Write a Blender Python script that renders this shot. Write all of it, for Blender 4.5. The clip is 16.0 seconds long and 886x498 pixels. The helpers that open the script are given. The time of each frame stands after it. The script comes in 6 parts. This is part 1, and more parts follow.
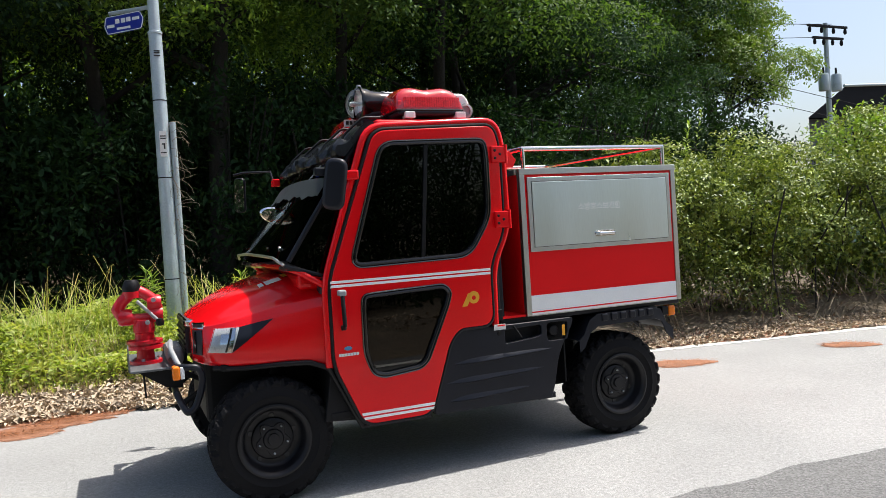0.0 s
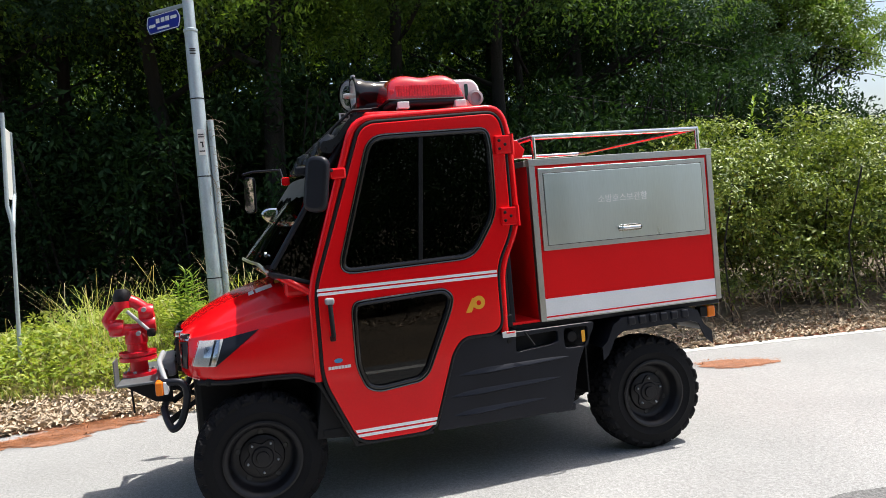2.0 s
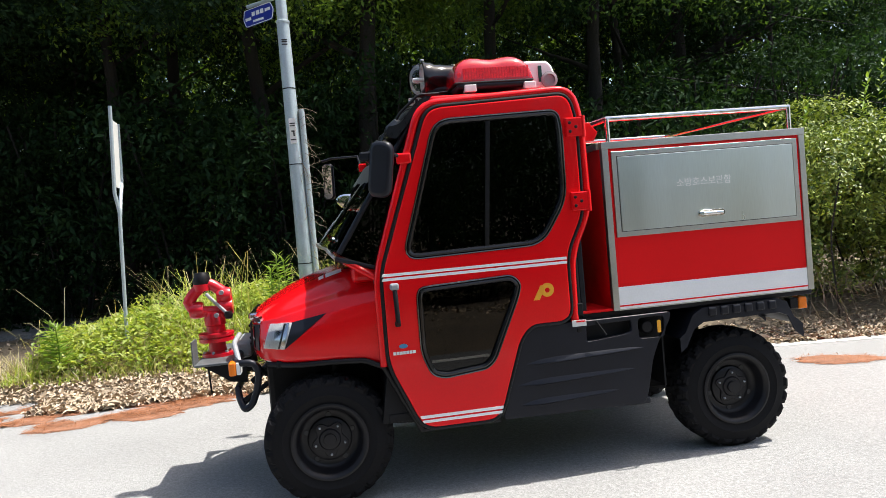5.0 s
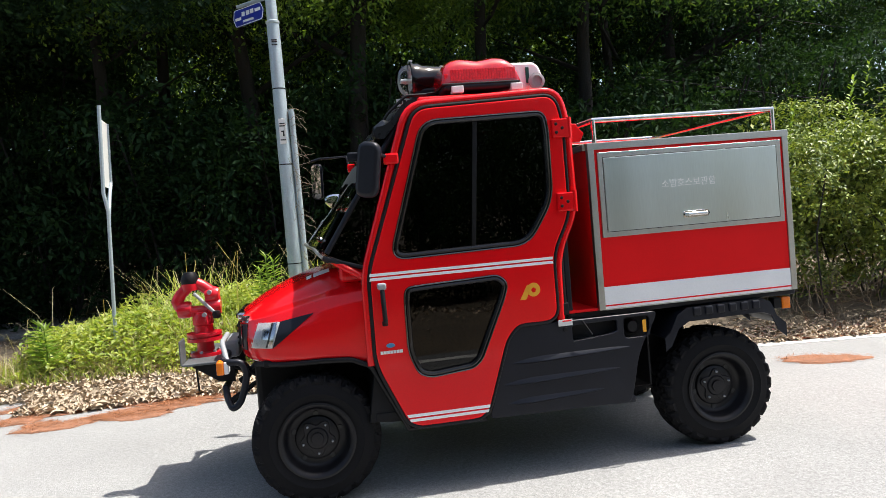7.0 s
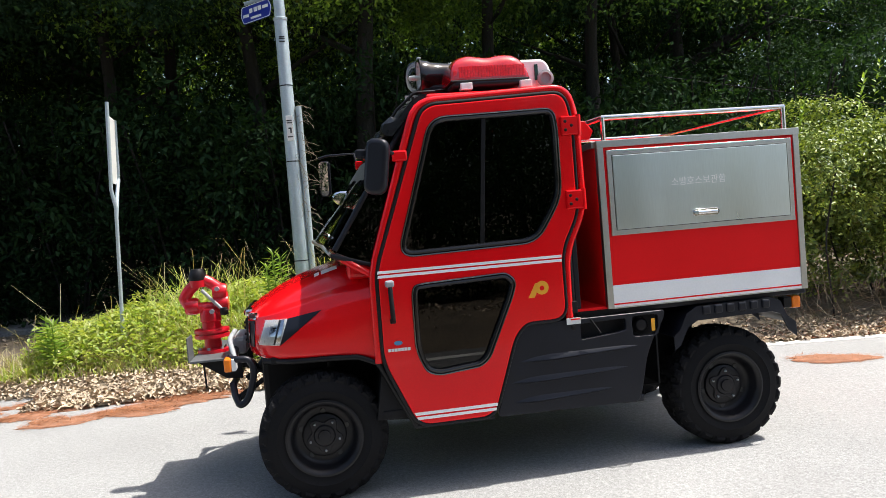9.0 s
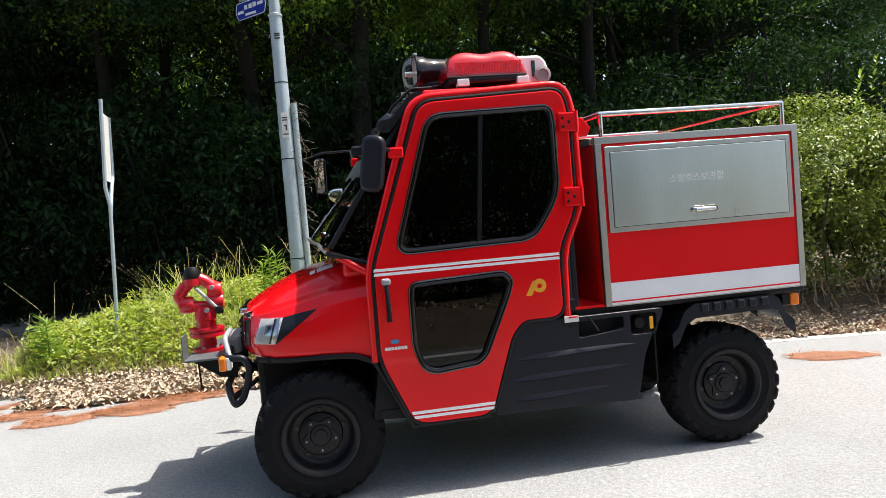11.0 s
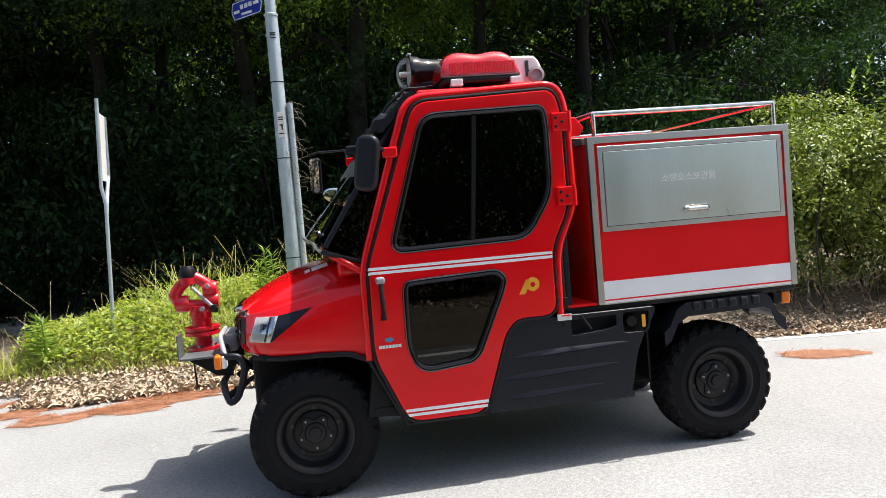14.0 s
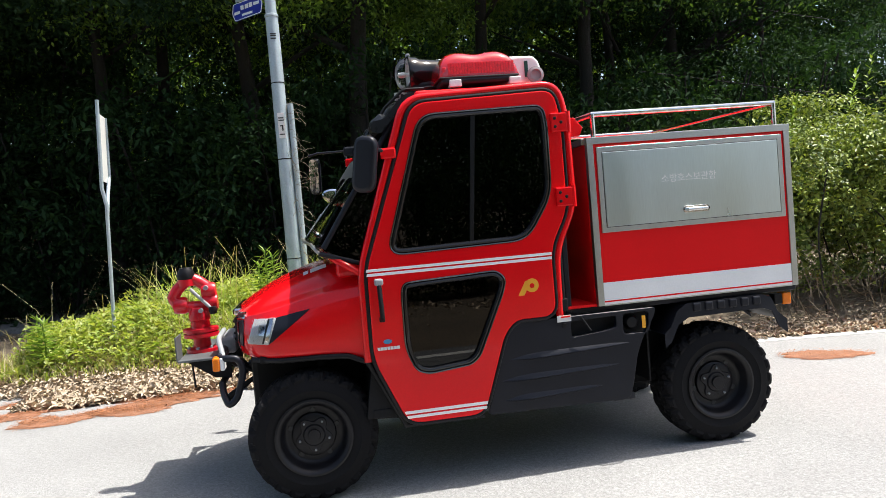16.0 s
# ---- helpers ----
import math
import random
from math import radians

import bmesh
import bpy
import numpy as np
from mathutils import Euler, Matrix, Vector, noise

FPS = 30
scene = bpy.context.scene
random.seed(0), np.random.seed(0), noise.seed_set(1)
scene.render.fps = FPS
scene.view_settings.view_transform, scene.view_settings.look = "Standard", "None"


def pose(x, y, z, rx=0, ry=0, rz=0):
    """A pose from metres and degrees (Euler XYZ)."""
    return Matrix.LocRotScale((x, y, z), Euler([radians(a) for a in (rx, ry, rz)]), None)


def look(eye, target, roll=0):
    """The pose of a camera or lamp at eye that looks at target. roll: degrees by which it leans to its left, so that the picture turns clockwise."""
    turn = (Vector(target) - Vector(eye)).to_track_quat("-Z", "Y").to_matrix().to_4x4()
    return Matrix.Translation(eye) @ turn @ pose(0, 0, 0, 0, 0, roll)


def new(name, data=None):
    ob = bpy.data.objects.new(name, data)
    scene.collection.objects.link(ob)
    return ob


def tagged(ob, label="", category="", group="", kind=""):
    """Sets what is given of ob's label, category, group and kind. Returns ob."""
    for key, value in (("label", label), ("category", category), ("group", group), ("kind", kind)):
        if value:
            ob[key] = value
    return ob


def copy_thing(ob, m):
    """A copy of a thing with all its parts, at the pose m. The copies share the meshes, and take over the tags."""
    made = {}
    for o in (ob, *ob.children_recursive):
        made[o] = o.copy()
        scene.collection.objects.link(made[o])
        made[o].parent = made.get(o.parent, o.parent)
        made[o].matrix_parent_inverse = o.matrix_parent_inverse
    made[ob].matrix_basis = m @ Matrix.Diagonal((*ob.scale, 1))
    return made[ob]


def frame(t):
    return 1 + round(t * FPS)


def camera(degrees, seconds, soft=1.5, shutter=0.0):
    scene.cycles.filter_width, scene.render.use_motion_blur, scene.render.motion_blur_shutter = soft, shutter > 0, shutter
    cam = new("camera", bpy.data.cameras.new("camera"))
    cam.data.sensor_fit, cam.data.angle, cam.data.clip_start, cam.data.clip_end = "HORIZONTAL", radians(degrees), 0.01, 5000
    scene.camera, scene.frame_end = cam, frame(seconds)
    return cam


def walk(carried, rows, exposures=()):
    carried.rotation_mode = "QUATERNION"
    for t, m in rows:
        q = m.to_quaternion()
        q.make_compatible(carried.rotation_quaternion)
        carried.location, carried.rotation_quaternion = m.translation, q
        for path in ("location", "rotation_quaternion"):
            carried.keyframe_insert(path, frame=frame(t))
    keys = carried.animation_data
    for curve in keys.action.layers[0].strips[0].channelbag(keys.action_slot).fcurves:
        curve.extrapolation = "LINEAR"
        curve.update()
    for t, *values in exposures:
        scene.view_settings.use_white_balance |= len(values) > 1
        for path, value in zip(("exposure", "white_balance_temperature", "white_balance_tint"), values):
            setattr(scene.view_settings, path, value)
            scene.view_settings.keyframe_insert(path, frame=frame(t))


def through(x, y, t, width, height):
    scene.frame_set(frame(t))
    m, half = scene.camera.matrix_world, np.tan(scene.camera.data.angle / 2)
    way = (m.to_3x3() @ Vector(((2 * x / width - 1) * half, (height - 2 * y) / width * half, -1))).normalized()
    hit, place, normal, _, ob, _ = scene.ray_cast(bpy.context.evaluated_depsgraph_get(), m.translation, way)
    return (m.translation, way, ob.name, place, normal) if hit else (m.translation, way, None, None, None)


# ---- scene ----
cam = camera(61.1, 16.0, soft=0.5)
PATH = [
    (0, (-0.638, -3.628, 1.268), (0.154, -1.792, 1.223), -3.6),
    (0.5, (-0.518, -3.644, 1.25), (0.256, -1.802, 1.17), -5.0),
    (1, (-0.341, -3.542, 1.27), (0.407, -1.688, 1.21), -5.0),
    (1.5, (-0.238, -3.49, 1.291), (0.471, -1.621, 1.228), -5.2),
    (2, (-0.139, -3.461, 1.304), (0.449, -1.551, 1.239), -5.0),
    (2.5, (-0.04, -3.446, 1.29), (0.343, -1.484, 1.231), -4.9),
    (3, (0.013, -3.443, 1.294), (0.38, -1.478, 1.222), -4.9),
    (3.5, (0.021, -3.443, 1.294), (0.37, -1.475, 1.219), -4.9),
    (5.8, (0.04, -3.456, 1.274), (0.363, -1.484, 1.199), -5.0),
    (6, (0.042, -3.462, 1.276), (0.38, -1.492, 1.197), -4.9),
    (6.5, (0.048, -3.483, 1.278), (0.401, -1.516, 1.208), -4.8),
    (7, (0.047, -3.473, 1.276), (0.394, -1.505, 1.201), -4.9),
    (7.5, (0.046, -3.46, 1.275), (0.382, -1.49, 1.199), -4.9),
    (8, (0.039, -3.464, 1.276), (0.371, -1.493, 1.2), -4.8),
    (8.5, (0.044, -3.464, 1.278), (0.381, -1.494, 1.2), -4.8),
    (9, (0.039, -3.459, 1.276), (0.37, -1.488, 1.196), -4.7),
    (11.5, (0.041, -3.428, 1.276), (0.383, -1.459, 1.187), -4.8),
    (12, (0.042, -3.434, 1.275), (0.381, -1.465, 1.185), -4.8),
    (12.5, (0.038, -3.443, 1.274), (0.382, -1.475, 1.184), -4.8),
    (13, (0.041, -3.446, 1.275), (0.388, -1.478, 1.187), -4.7),
    (13.5, (0.045, -3.452, 1.274), (0.391, -1.484, 1.186), -4.7),
    (14, (0.049, -3.457, 1.274), (0.398, -1.49, 1.184), -4.8),
    (14.5, (0.053, -3.445, 1.275), (0.404, -1.478, 1.184), -4.8),
    (15, (0.055, -3.453, 1.275), (0.406, -1.486, 1.182), -4.8),
    (15.5, (0.064, -3.453, 1.277), (0.413, -1.486, 1.186), -4.8),
    (16, (0.07, -3.446, 1.277), (0.412, -1.478, 1.188), -4.9),
]
walk(cam, [(t, look(eye, target, roll)) for t, eye, target, roll in PATH],
     [(0, 0.50), (1.5, 0.50), (2.2, 0.60), (3.0, 0.70), (3.5, 0.82), (5.8, 0.62), (9.2, 0.66), (11.3, 0.68), (16, 0.69)])


# ---------------- world, sun, exposure ----------------
SUN_DIR = Vector((-0.45, 0.012, -1.0)).normalized()
world = bpy.data.worlds.new("sky")
scene.world = world
world.use_nodes = True
wn = world.node_tree.nodes
wl = world.node_tree.links
sky = wn.new("ShaderNodeTexSky")
sky.sky_type = "NISHITA"
sky.sun_disc = False
sky.sun_elevation = math.asin(-SUN_DIR.z)
sky.sun_rotation = math.atan2(-SUN_DIR.x, -SUN_DIR.y)
sky.air_density, sky.dust_density = 1.0, 3.5
wl.new(sky.outputs[0], wn["Background"].inputs[0])
wn["Background"].inputs[1].default_value = 0.136

sun_data = bpy.data.lights.new("sun", "SUN")
sun_data.energy, sun_data.angle, sun_data.color = 5.0, radians(0.53), (1.0, 0.96, 0.9)
sun = new("sun", sun_data)
sun.matrix_world = look((6, -2, 14), Vector((6, -2, 14)) + SUN_DIR)


# ---------------- materials ----------------
def nodes_of(name):
    m = bpy.data.materials.new(name)
    m.use_nodes = True
    t = m.node_tree
    return m, t.nodes, t.links, t.nodes["Principled BSDF"]


def mat(name, col, rough=0.5, metal=0.0, var=0.15, scale=6.0, fine=80.0, bump=0.08, depth=0.002, coat=0.0,
        rand="", stretch=(1, 1, 1), spec=0.5, rvar=0.1):
    """A surface with coarse and fine variation of colour, gloss and relief."""
    m, n, l, b = nodes_of(name)
    tc = n.new("ShaderNodeTexCoord")
    mp = n.new("ShaderNodeMapping")
    mp.inputs["Scale"].default_value = stretch
    l.new(tc.outputs["Object"], mp.inputs[0])
    coarse, grain = n.new("ShaderNodeTexNoise"), n.new("ShaderNodeTexNoise")
    coarse.inputs["Scale"].default_value, coarse.inputs["Detail"].default_value = scale, 5
    grain.inputs["Scale"].default_value, grain.inputs["Detail"].default_value = fine, 3
    l.new(mp.outputs[0], coarse.inputs["Vector"])
    l.new(mp.outputs[0], grain.inputs["Vector"])
    add = n.new("ShaderNodeMath")
    add.operation = "MULTIPLY_ADD"
    add.inputs[1].default_value = 0.45
    l.new(grain.outputs["Fac"], add.inputs[0])
    half = n.new("ShaderNodeMath")
    half.operation = "MULTIPLY"
    half.inputs[1].default_value = 0.55
    l.new(coarse.outputs["Fac"], half.inputs[0])
    l.new(half.outputs[0], add.inputs[2])
    span = n.new("ShaderNodeMapRange")
    span.inputs["From Min"].default_value, span.inputs["From Max"].default_value = 0.32, 0.68
    span.inputs["To Min"].default_value, span.inputs["To Max"].default_value = 1 - var, 1 + var
    l.new(add.outputs[0], span.inputs["Value"])
    value = span.outputs[0]
    if rand:
        if rand == "island":
            g = n.new("ShaderNodeNewGeometry")
            src = g.outputs["Random Per Island"]
        else:
            g = n.new("ShaderNodeObjectInfo")
            src = g.outputs["Random"]
        r = n.new("ShaderNodeMapRange")
        r.inputs["To Min"].default_value, r.inputs["To Max"].default_value = 0.65, 1.35
        l.new(src, r.inputs["Value"])
        mul = n.new("ShaderNodeMath")
        mul.operation = "MULTIPLY"
        l.new(value, mul.inputs[0])
        l.new(r.outputs[0], mul.inputs[1])
        value = mul.outputs[0]
    tint = n.new("ShaderNodeVectorMath")
    tint.operation = "SCALE"
    tint.inputs[0].default_value = col
    l.new(value, tint.inputs["Scale"])
    l.new(tint.outputs[0], b.inputs["Base Color"])
    rr = n.new("ShaderNodeMapRange")
    rr.inputs["To Min"].default_value, rr.inputs["To Max"].default_value = max(0.02, rough - rvar), min(1, rough + rvar)
    l.new(coarse.outputs["Fac"], rr.inputs["Value"])
    l.new(rr.outputs[0], b.inputs["Roughness"])
    b.inputs["Metallic"].default_value = metal
    b.inputs["Specular IOR Level"].default_value = spec
    b.inputs["Coat Weight"].default_value = coat
    b.inputs["Coat Roughness"].default_value = 0.06
    if bump:
        bp = n.new("ShaderNodeBump")
        bp.inputs["Strength"].default_value, bp.inputs["Distance"].default_value = bump, depth
        l.new(grain.outputs["Fac"], bp.inputs["Height"])
        l.new(bp.outputs[0], b.inputs["Normal"])
    return m


def leaf_mat(name, col, tip, through=0.35, rough=0.45, spec=0.4):
    """Leaves: each one its own green, some light passing through."""
    m, n, l, b = nodes_of(name)
    g = n.new("ShaderNodeNewGeometry")
    ramp = n.new("ShaderNodeMix")
    ramp.data_type = "RGBA"
    l.new(g.outputs["Random Per Island"], ramp.inputs["Factor"])
    ramp.inputs["A"].default_value, ramp.inputs["B"].default_value = (*col, 1), (*tip, 1)
    info = n.new("ShaderNodeObjectInfo")
    shade = n.new("ShaderNodeMapRange")
    shade.inputs["To Min"].default_value, shade.inputs["To Max"].default_value = 0.75, 1.2
    l.new(info.outputs["Random"], shade.inputs["Value"])
    sc = n.new("ShaderNodeVectorMath")
    sc.operation = "SCALE"
    l.new(ramp.outputs["Result"], sc.inputs[0])
    l.new(shade.outputs[0], sc.inputs["Scale"])
    l.new(sc.outputs[0], b.inputs["Base Color"])
    b.inputs["Roughness"].default_value = rough
    b.inputs["Specular IOR Level"].default_value = spec
    tr = n.new("ShaderNodeBsdfTranslucent")
    warm = n.new("ShaderNodeVectorMath")
    warm.operation = "MULTIPLY"
    warm.inputs[1].default_value = (1.5, 1.5, 0.6)
    l.new(sc.outputs[0], warm.inputs[0])
    l.new(warm.outputs[0], tr.inputs[0])
    mx = n.new("ShaderNodeMixShader")
    mx.inputs[0].default_value = through
    l.new(b.outputs[0], mx.inputs[1])
    l.new(tr.outputs[0], mx.inputs[2])
    l.new(mx.outputs[0], n["Material Output"].inputs["Surface"])
    return m


def glass_mat(name, tint, ior=1.5, rough=0.01):
    """A thin pane: tinted where one looks through, mirror-like by its gloss."""
    m, n, l, b = nodes_of(name)
    n.remove(b)
    tp, gl, fr = n.new("ShaderNodeBsdfTransparent"), n.new("ShaderNodeBsdfGlossy"), n.new("ShaderNodeFresnel")
    tp.inputs[0].default_value = (*tint, 1)
    gl.inputs["Roughness"].default_value = rough
    fr.inputs["IOR"].default_value = ior
    mx = n.new("ShaderNodeMixShader")
    l.new(fr.outputs[0], mx.inputs[0])
    l.new(tp.outputs[0], mx.inputs[1])
    l.new(gl.outputs[0], mx.inputs[2])
    l.new(mx.outputs[0], n["Material Output"].inputs["Surface"])
    return m


def road_mat(name, col, speck, scale, bump, stain):
    """Worn paving: stones of several greys in a binder, with wide pale and dark stains."""
    m, n, l, b = nodes_of(name)
    tc = n.new("ShaderNodeTexCoord")
    vor = n.new("ShaderNodeTexVoronoi")
    vor.inputs["Scale"].default_value = scale
    l.new(tc.outputs["Object"], vor.inputs["Vector"])
    wide = n.new("ShaderNodeTexNoise")
    wide.inputs["Scale"].default_value, wide.inputs["Detail"].default_value = 0.9, 6
    l.new(tc.outputs["Object"], wide.inputs["Vector"])
    fine = n.new("ShaderNodeTexNoise")
    fine.inputs["Scale"].default_value, fine.inputs["Detail"].default_value = 45, 4
    l.new(tc.outputs["Object"], fine.inputs["Vector"])
    sep = n.new("ShaderNodeSeparateColor")
    l.new(vor.outputs["Color"], sep.inputs[0])
    a = n.new("ShaderNodeMapRange")
    a.inputs["To Min"].default_value, a.inputs["To Max"].default_value = 1 - speck, 1 + speck
    l.new(sep.outputs[0], a.inputs["Value"])
    c = n.new("ShaderNodeMapRange")
    c.inputs["From Min"].default_value, c.inputs["From Max"].default_value = 0.3, 0.7
    c.inputs["To Min"].default_value, c.inputs["To Max"].default_value = 1 - stain, 1 + stain
    l.new(wide.outputs["Fac"], c.inputs["Value"])
    f = n.new("ShaderNodeMapRange")
    f.inputs["From Min"].default_value, f.inputs["From Max"].default_value = 0.3, 0.7
    f.inputs["To Min"].default_value, f.inputs["To Max"].default_value = 0.86, 1.14
    l.new(fine.outputs["Fac"], f.inputs["Value"])
    m1, m2 = n.new("ShaderNodeMath"), n.new("ShaderNodeMath")
    m1.operation = m2.operation = "MULTIPLY"
    l.new(a.outputs[0], m1.inputs[0])
    l.new(c.outputs[0], m1.inputs[1])
    l.new(m1.outputs[0], m2.inputs[0])
    l.new(f.outputs[0], m2.inputs[1])
    s = n.new("ShaderNodeVectorMath")
    s.operation = "SCALE"
    s.inputs[0].default_value = col
    l.new(m2.outputs[0], s.inputs["Scale"])
    l.new(s.outputs[0], b.inputs["Base Color"])
    b.inputs["Roughness"].default_value = 0.9
    bp = n.new("ShaderNodeBump")
    bp.inputs["Strength"].default_value, bp.inputs["Distance"].default_value = bump, 0.004
    l.new(vor.outputs["Distance"], bp.inputs["Height"])
    l.new(bp.outputs[0], b.inputs["Normal"])
    return m


RED = mat("red_paint", (0.76, 0.0045, 0.009), 0.2, 0, 0.05, 3, 120, 0.01, 0.001, coat=0.35, spec=0.25, rvar=0.05)
RED_DULL = mat("red_panel", (0.78, 0.0045, 0.007), 0.45, 0, 0.06, 3, 150, 0.03, 0.001, spec=0.2, rvar=0.08)
RED_CAST = mat("red_cast_metal", (0.55, 0.006, 0.018), 0.32, 0, 0.06, 10, 200, 0.08, 0.001, coat=0.3)
BLACK = mat("black_plastic", (0.010, 0.0115, 0.017), 0.38, 0, 0.2, 5, 260, 0.15, 0.001, spec=0.28)
RUBBER = mat("black_rubber", (0.008, 0.008, 0.009), 0.42, 0, 0.2, 8, 200, 0.06, 0.001, spec=0.25)
GLOSS = mat("glossy_black", (0.008, 0.008, 0.009), 0.1, 0, 0.1, 8, 200, 0.0)
PLATE = mat("grey_plate", (0.12, 0.13, 0.135), 0.5, 0.3, 0.3, 9, 80, 0.1, 0.001)
TYRE = mat("tyre_rubber", (0.007, 0.007, 0.008), 0.75, 0, 0.3, 7, 120, 0.15, 0.002, spec=0.16)
RIM = mat("black_wheel_steel", (0.008, 0.008, 0.010), 0.42, 0, 0.2, 8, 150, 0.05, 0.001, spec=0.3)
DARK = mat("dark_metal", (0.010, 0.010, 0.011), 0.65, 0, 0.3, 6, 90, 0.1, 0.001, spec=0.2)
STEEL = mat("brushed_steel", (0.63, 0.70, 0.69), 0.31, 1, 0.07, 1.0, 60, 0.0, stretch=(5, 5, 0.25), rvar=0.1)
STEEL_EDGE = mat("steel_angle", (0.5, 0.51, 0.48), 0.36, 1, 0.1, 5, 90, 0.03, 0.001)
CHROME = mat("polished_tube", (0.72, 0.72, 0.72), 0.12, 1, 0.05, 6, 60, 0.0)
GALV = mat("galvanised_steel", (0.38, 0.45, 0.48), 0.5, 0.35, 0.16, 4, 60, 0.06, 0.001)
WHITE = mat("white_paint", (0.84, 0.85, 0.85), 0.45, 0, 0.05, 5, 120, 0.02, 0.001)
LETTER = mat("white_vinyl", (0.88, 0.89, 0.88), 0.5, 0, 0.03, 30, 90, 0)
YELLOW = mat("yellow_vinyl", (0.80, 0.37, 0.02), 0.5, 0, 0.05, 9, 90, 0)
ORANGE = mat("orange_lens", (0.85, 0.2, 0.01), 0.2, 0, 0.1, 60, 200, 0.1, 0.001)
BLUE = mat("blue_sign_sheet", (0.012, 0.03, 0.32), 0.4, 0, 0.1, 6, 120, 0)
BLUE_DOT = mat("blue_enamel", (0.05, 0.22, 0.4), 0.3, 0, 0.1, 20, 90, 0)
LENS_CELL = mat("red_lens_cell", (0.85, 0.012, 0.025), 0.1, 0, 0.25, 60, 160, 0.2, 0.002, coat=1.0)
LENS_RED = mat("red_lens", (0.5, 0.003, 0.011), 0.05, 0, 0.2, 22, 70, 0.0, coat=1.0, rvar=0.02)
GLASS = glass_mat("tinted_glass", (0.10, 0.11, 0.11))
ACRYLIC = glass_mat("smoked_acrylic", (0.62, 0.64, 0.63), 1.5)
CLEAR = glass_mat("clear_dome", (0.93, 0.94, 0.94), 1.5)
SILVER = mat("lamp_silver", (0.82, 0.83, 0.82), 0.3, 0.25, 0.1, 30, 90, 0.2, 0.003)
BEAD = mat("dark_polished_bead", (0.13, 0.13, 0.13), 0.12, 1, 0.05, 8, 90, 0.0)
FILM = mat("grey_sun_film", (0.06, 0.07, 0.075), 0.35, 0.2, 0.1, 6, 60, 0.0)
MIRROR = mat("mirror_glass", (0.9, 0.9, 0.9), 0.02, 1, 0.0, 1, 1, 0, rvar=0)
CLOTH = mat("black_tarpaulin", (0.010, 0.011, 0.013), 0.3, 0, 0.25, 12, 180, 0.25, 0.003, spec=0.35)
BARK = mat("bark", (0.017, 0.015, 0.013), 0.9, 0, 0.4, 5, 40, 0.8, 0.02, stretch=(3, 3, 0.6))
TWIG = mat("dry_twig", (0.16, 0.13, 0.09), 0.9, 0, 0.3, 8, 50, 0.2, 0.002)
SOIL = mat("soil_and_litter", (0.11, 0.085, 0.055), 0.95, 0, 0.4, 1.6, 22, 0.6, 0.03)
LITTER = mat("dead_leaf", (0.43, 0.345, 0.245), 0.75, 0, 0.2, 12, 60, 0.1, 0.002, rand="island")
NEEDLE = mat("fallen_needles", (0.3, 0.115, 0.045), 0.9, 0, 0.3, 20, 200, 0.5, 0.004, rand="island")
NEEDLE_BED = mat("needle_bed", (0.30, 0.145, 0.085), 0.95, 0, 0.4, 9, 160, 0.8, 0.006)
ROAD = road_mat("pale_worn_asphalt", (0.265, 0.266, 0.26), 0.24, 190, 0.35, 0.10)
ASPHALT = road_mat("grey_asphalt", (0.132, 0.132, 0.13), 0.35, 130, 0.5, 0.12)
LINE = mat("road_line_paint", (0.62, 0.62, 0.58), 0.8, 0, 0.2, 7, 90, 0.3, 0.003)
# shade and sun of the wood are put into these three leaf colours
LEAF_SHADED = leaf_mat("shaded_forest_leaf", (0.011, 0.030, 0.013), (0.026, 0.057, 0.022), 0.25, 0.7, 0.1)
LEAF_SUNLIT = leaf_mat("sunlit_leaf", (0.045, 0.10, 0.02), (0.19, 0.29, 0.05), 0.42, 0.5, 0.25)
LEAF_HALF_SHADED = leaf_mat("half_shaded_leaf", (0.030, 0.072, 0.020), (0.10, 0.17, 0.042), 0.38, 0.6, 0.15)
LEAF_BUSH = leaf_mat("shrub_leaf", (0.032, 0.068, 0.012), (0.30, 0.37, 0.08), 0.18, 0.42, 0.33)
LEAF_FRESH = leaf_mat("young_leaf", (0.13, 0.24, 0.035), (0.22, 0.32, 0.06))
GRASS = leaf_mat("grass_blade", (0.20, 0.30, 0.045), (0.46, 0.49, 0.15), 0.4)
VINE = mat("pale_dry_vine", (0.24, 0.20, 0.14), 0.9, 0, 0.3, 8, 50, 0.2, 0.002)
GRASS_DRY = leaf_mat("dry_grass", (0.34, 0.29, 0.15), (0.5, 0.45, 0.27), 0.25)
GREY_WALL = mat("grey_cladding", (0.07, 0.08, 0.095), 0.7, 0, 0.1, 1, 20, 0.1, 0.004)
ROOF = mat("dark_roof_sheet", (0.022, 0.024, 0.027), 0.9, 0, 0.1, 2, 20, 0.1, 0.004, spec=0.05)
NET = mat("green_net", (0.006, 0.07, 0.055), 0.7, 0, 0.15, 5, 80, 0.2, 0.002)
GREY = mat("grey_plastic", (0.3, 0.31, 0.32), 0.5, 0, 0.1, 8, 90, 0.05, 0.001)
PAPER = mat("sticker_white", (0.7, 0.7, 0.68), 0.5, 0, 0.06, 20, 120, 0)
INK = mat("dark_ink", (0.03, 0.03, 0.03), 0.6, 0, 0.1, 20, 100, 0)


# ---------------- mesh helpers ----------------
SIDE = Matrix.Rotation(radians(90), 4, "X")  # a drawing in x, z; its face looks to -y


def base_of(ob):
    return ob.matrix_basis if ob.type == "EMPTY" else Matrix()


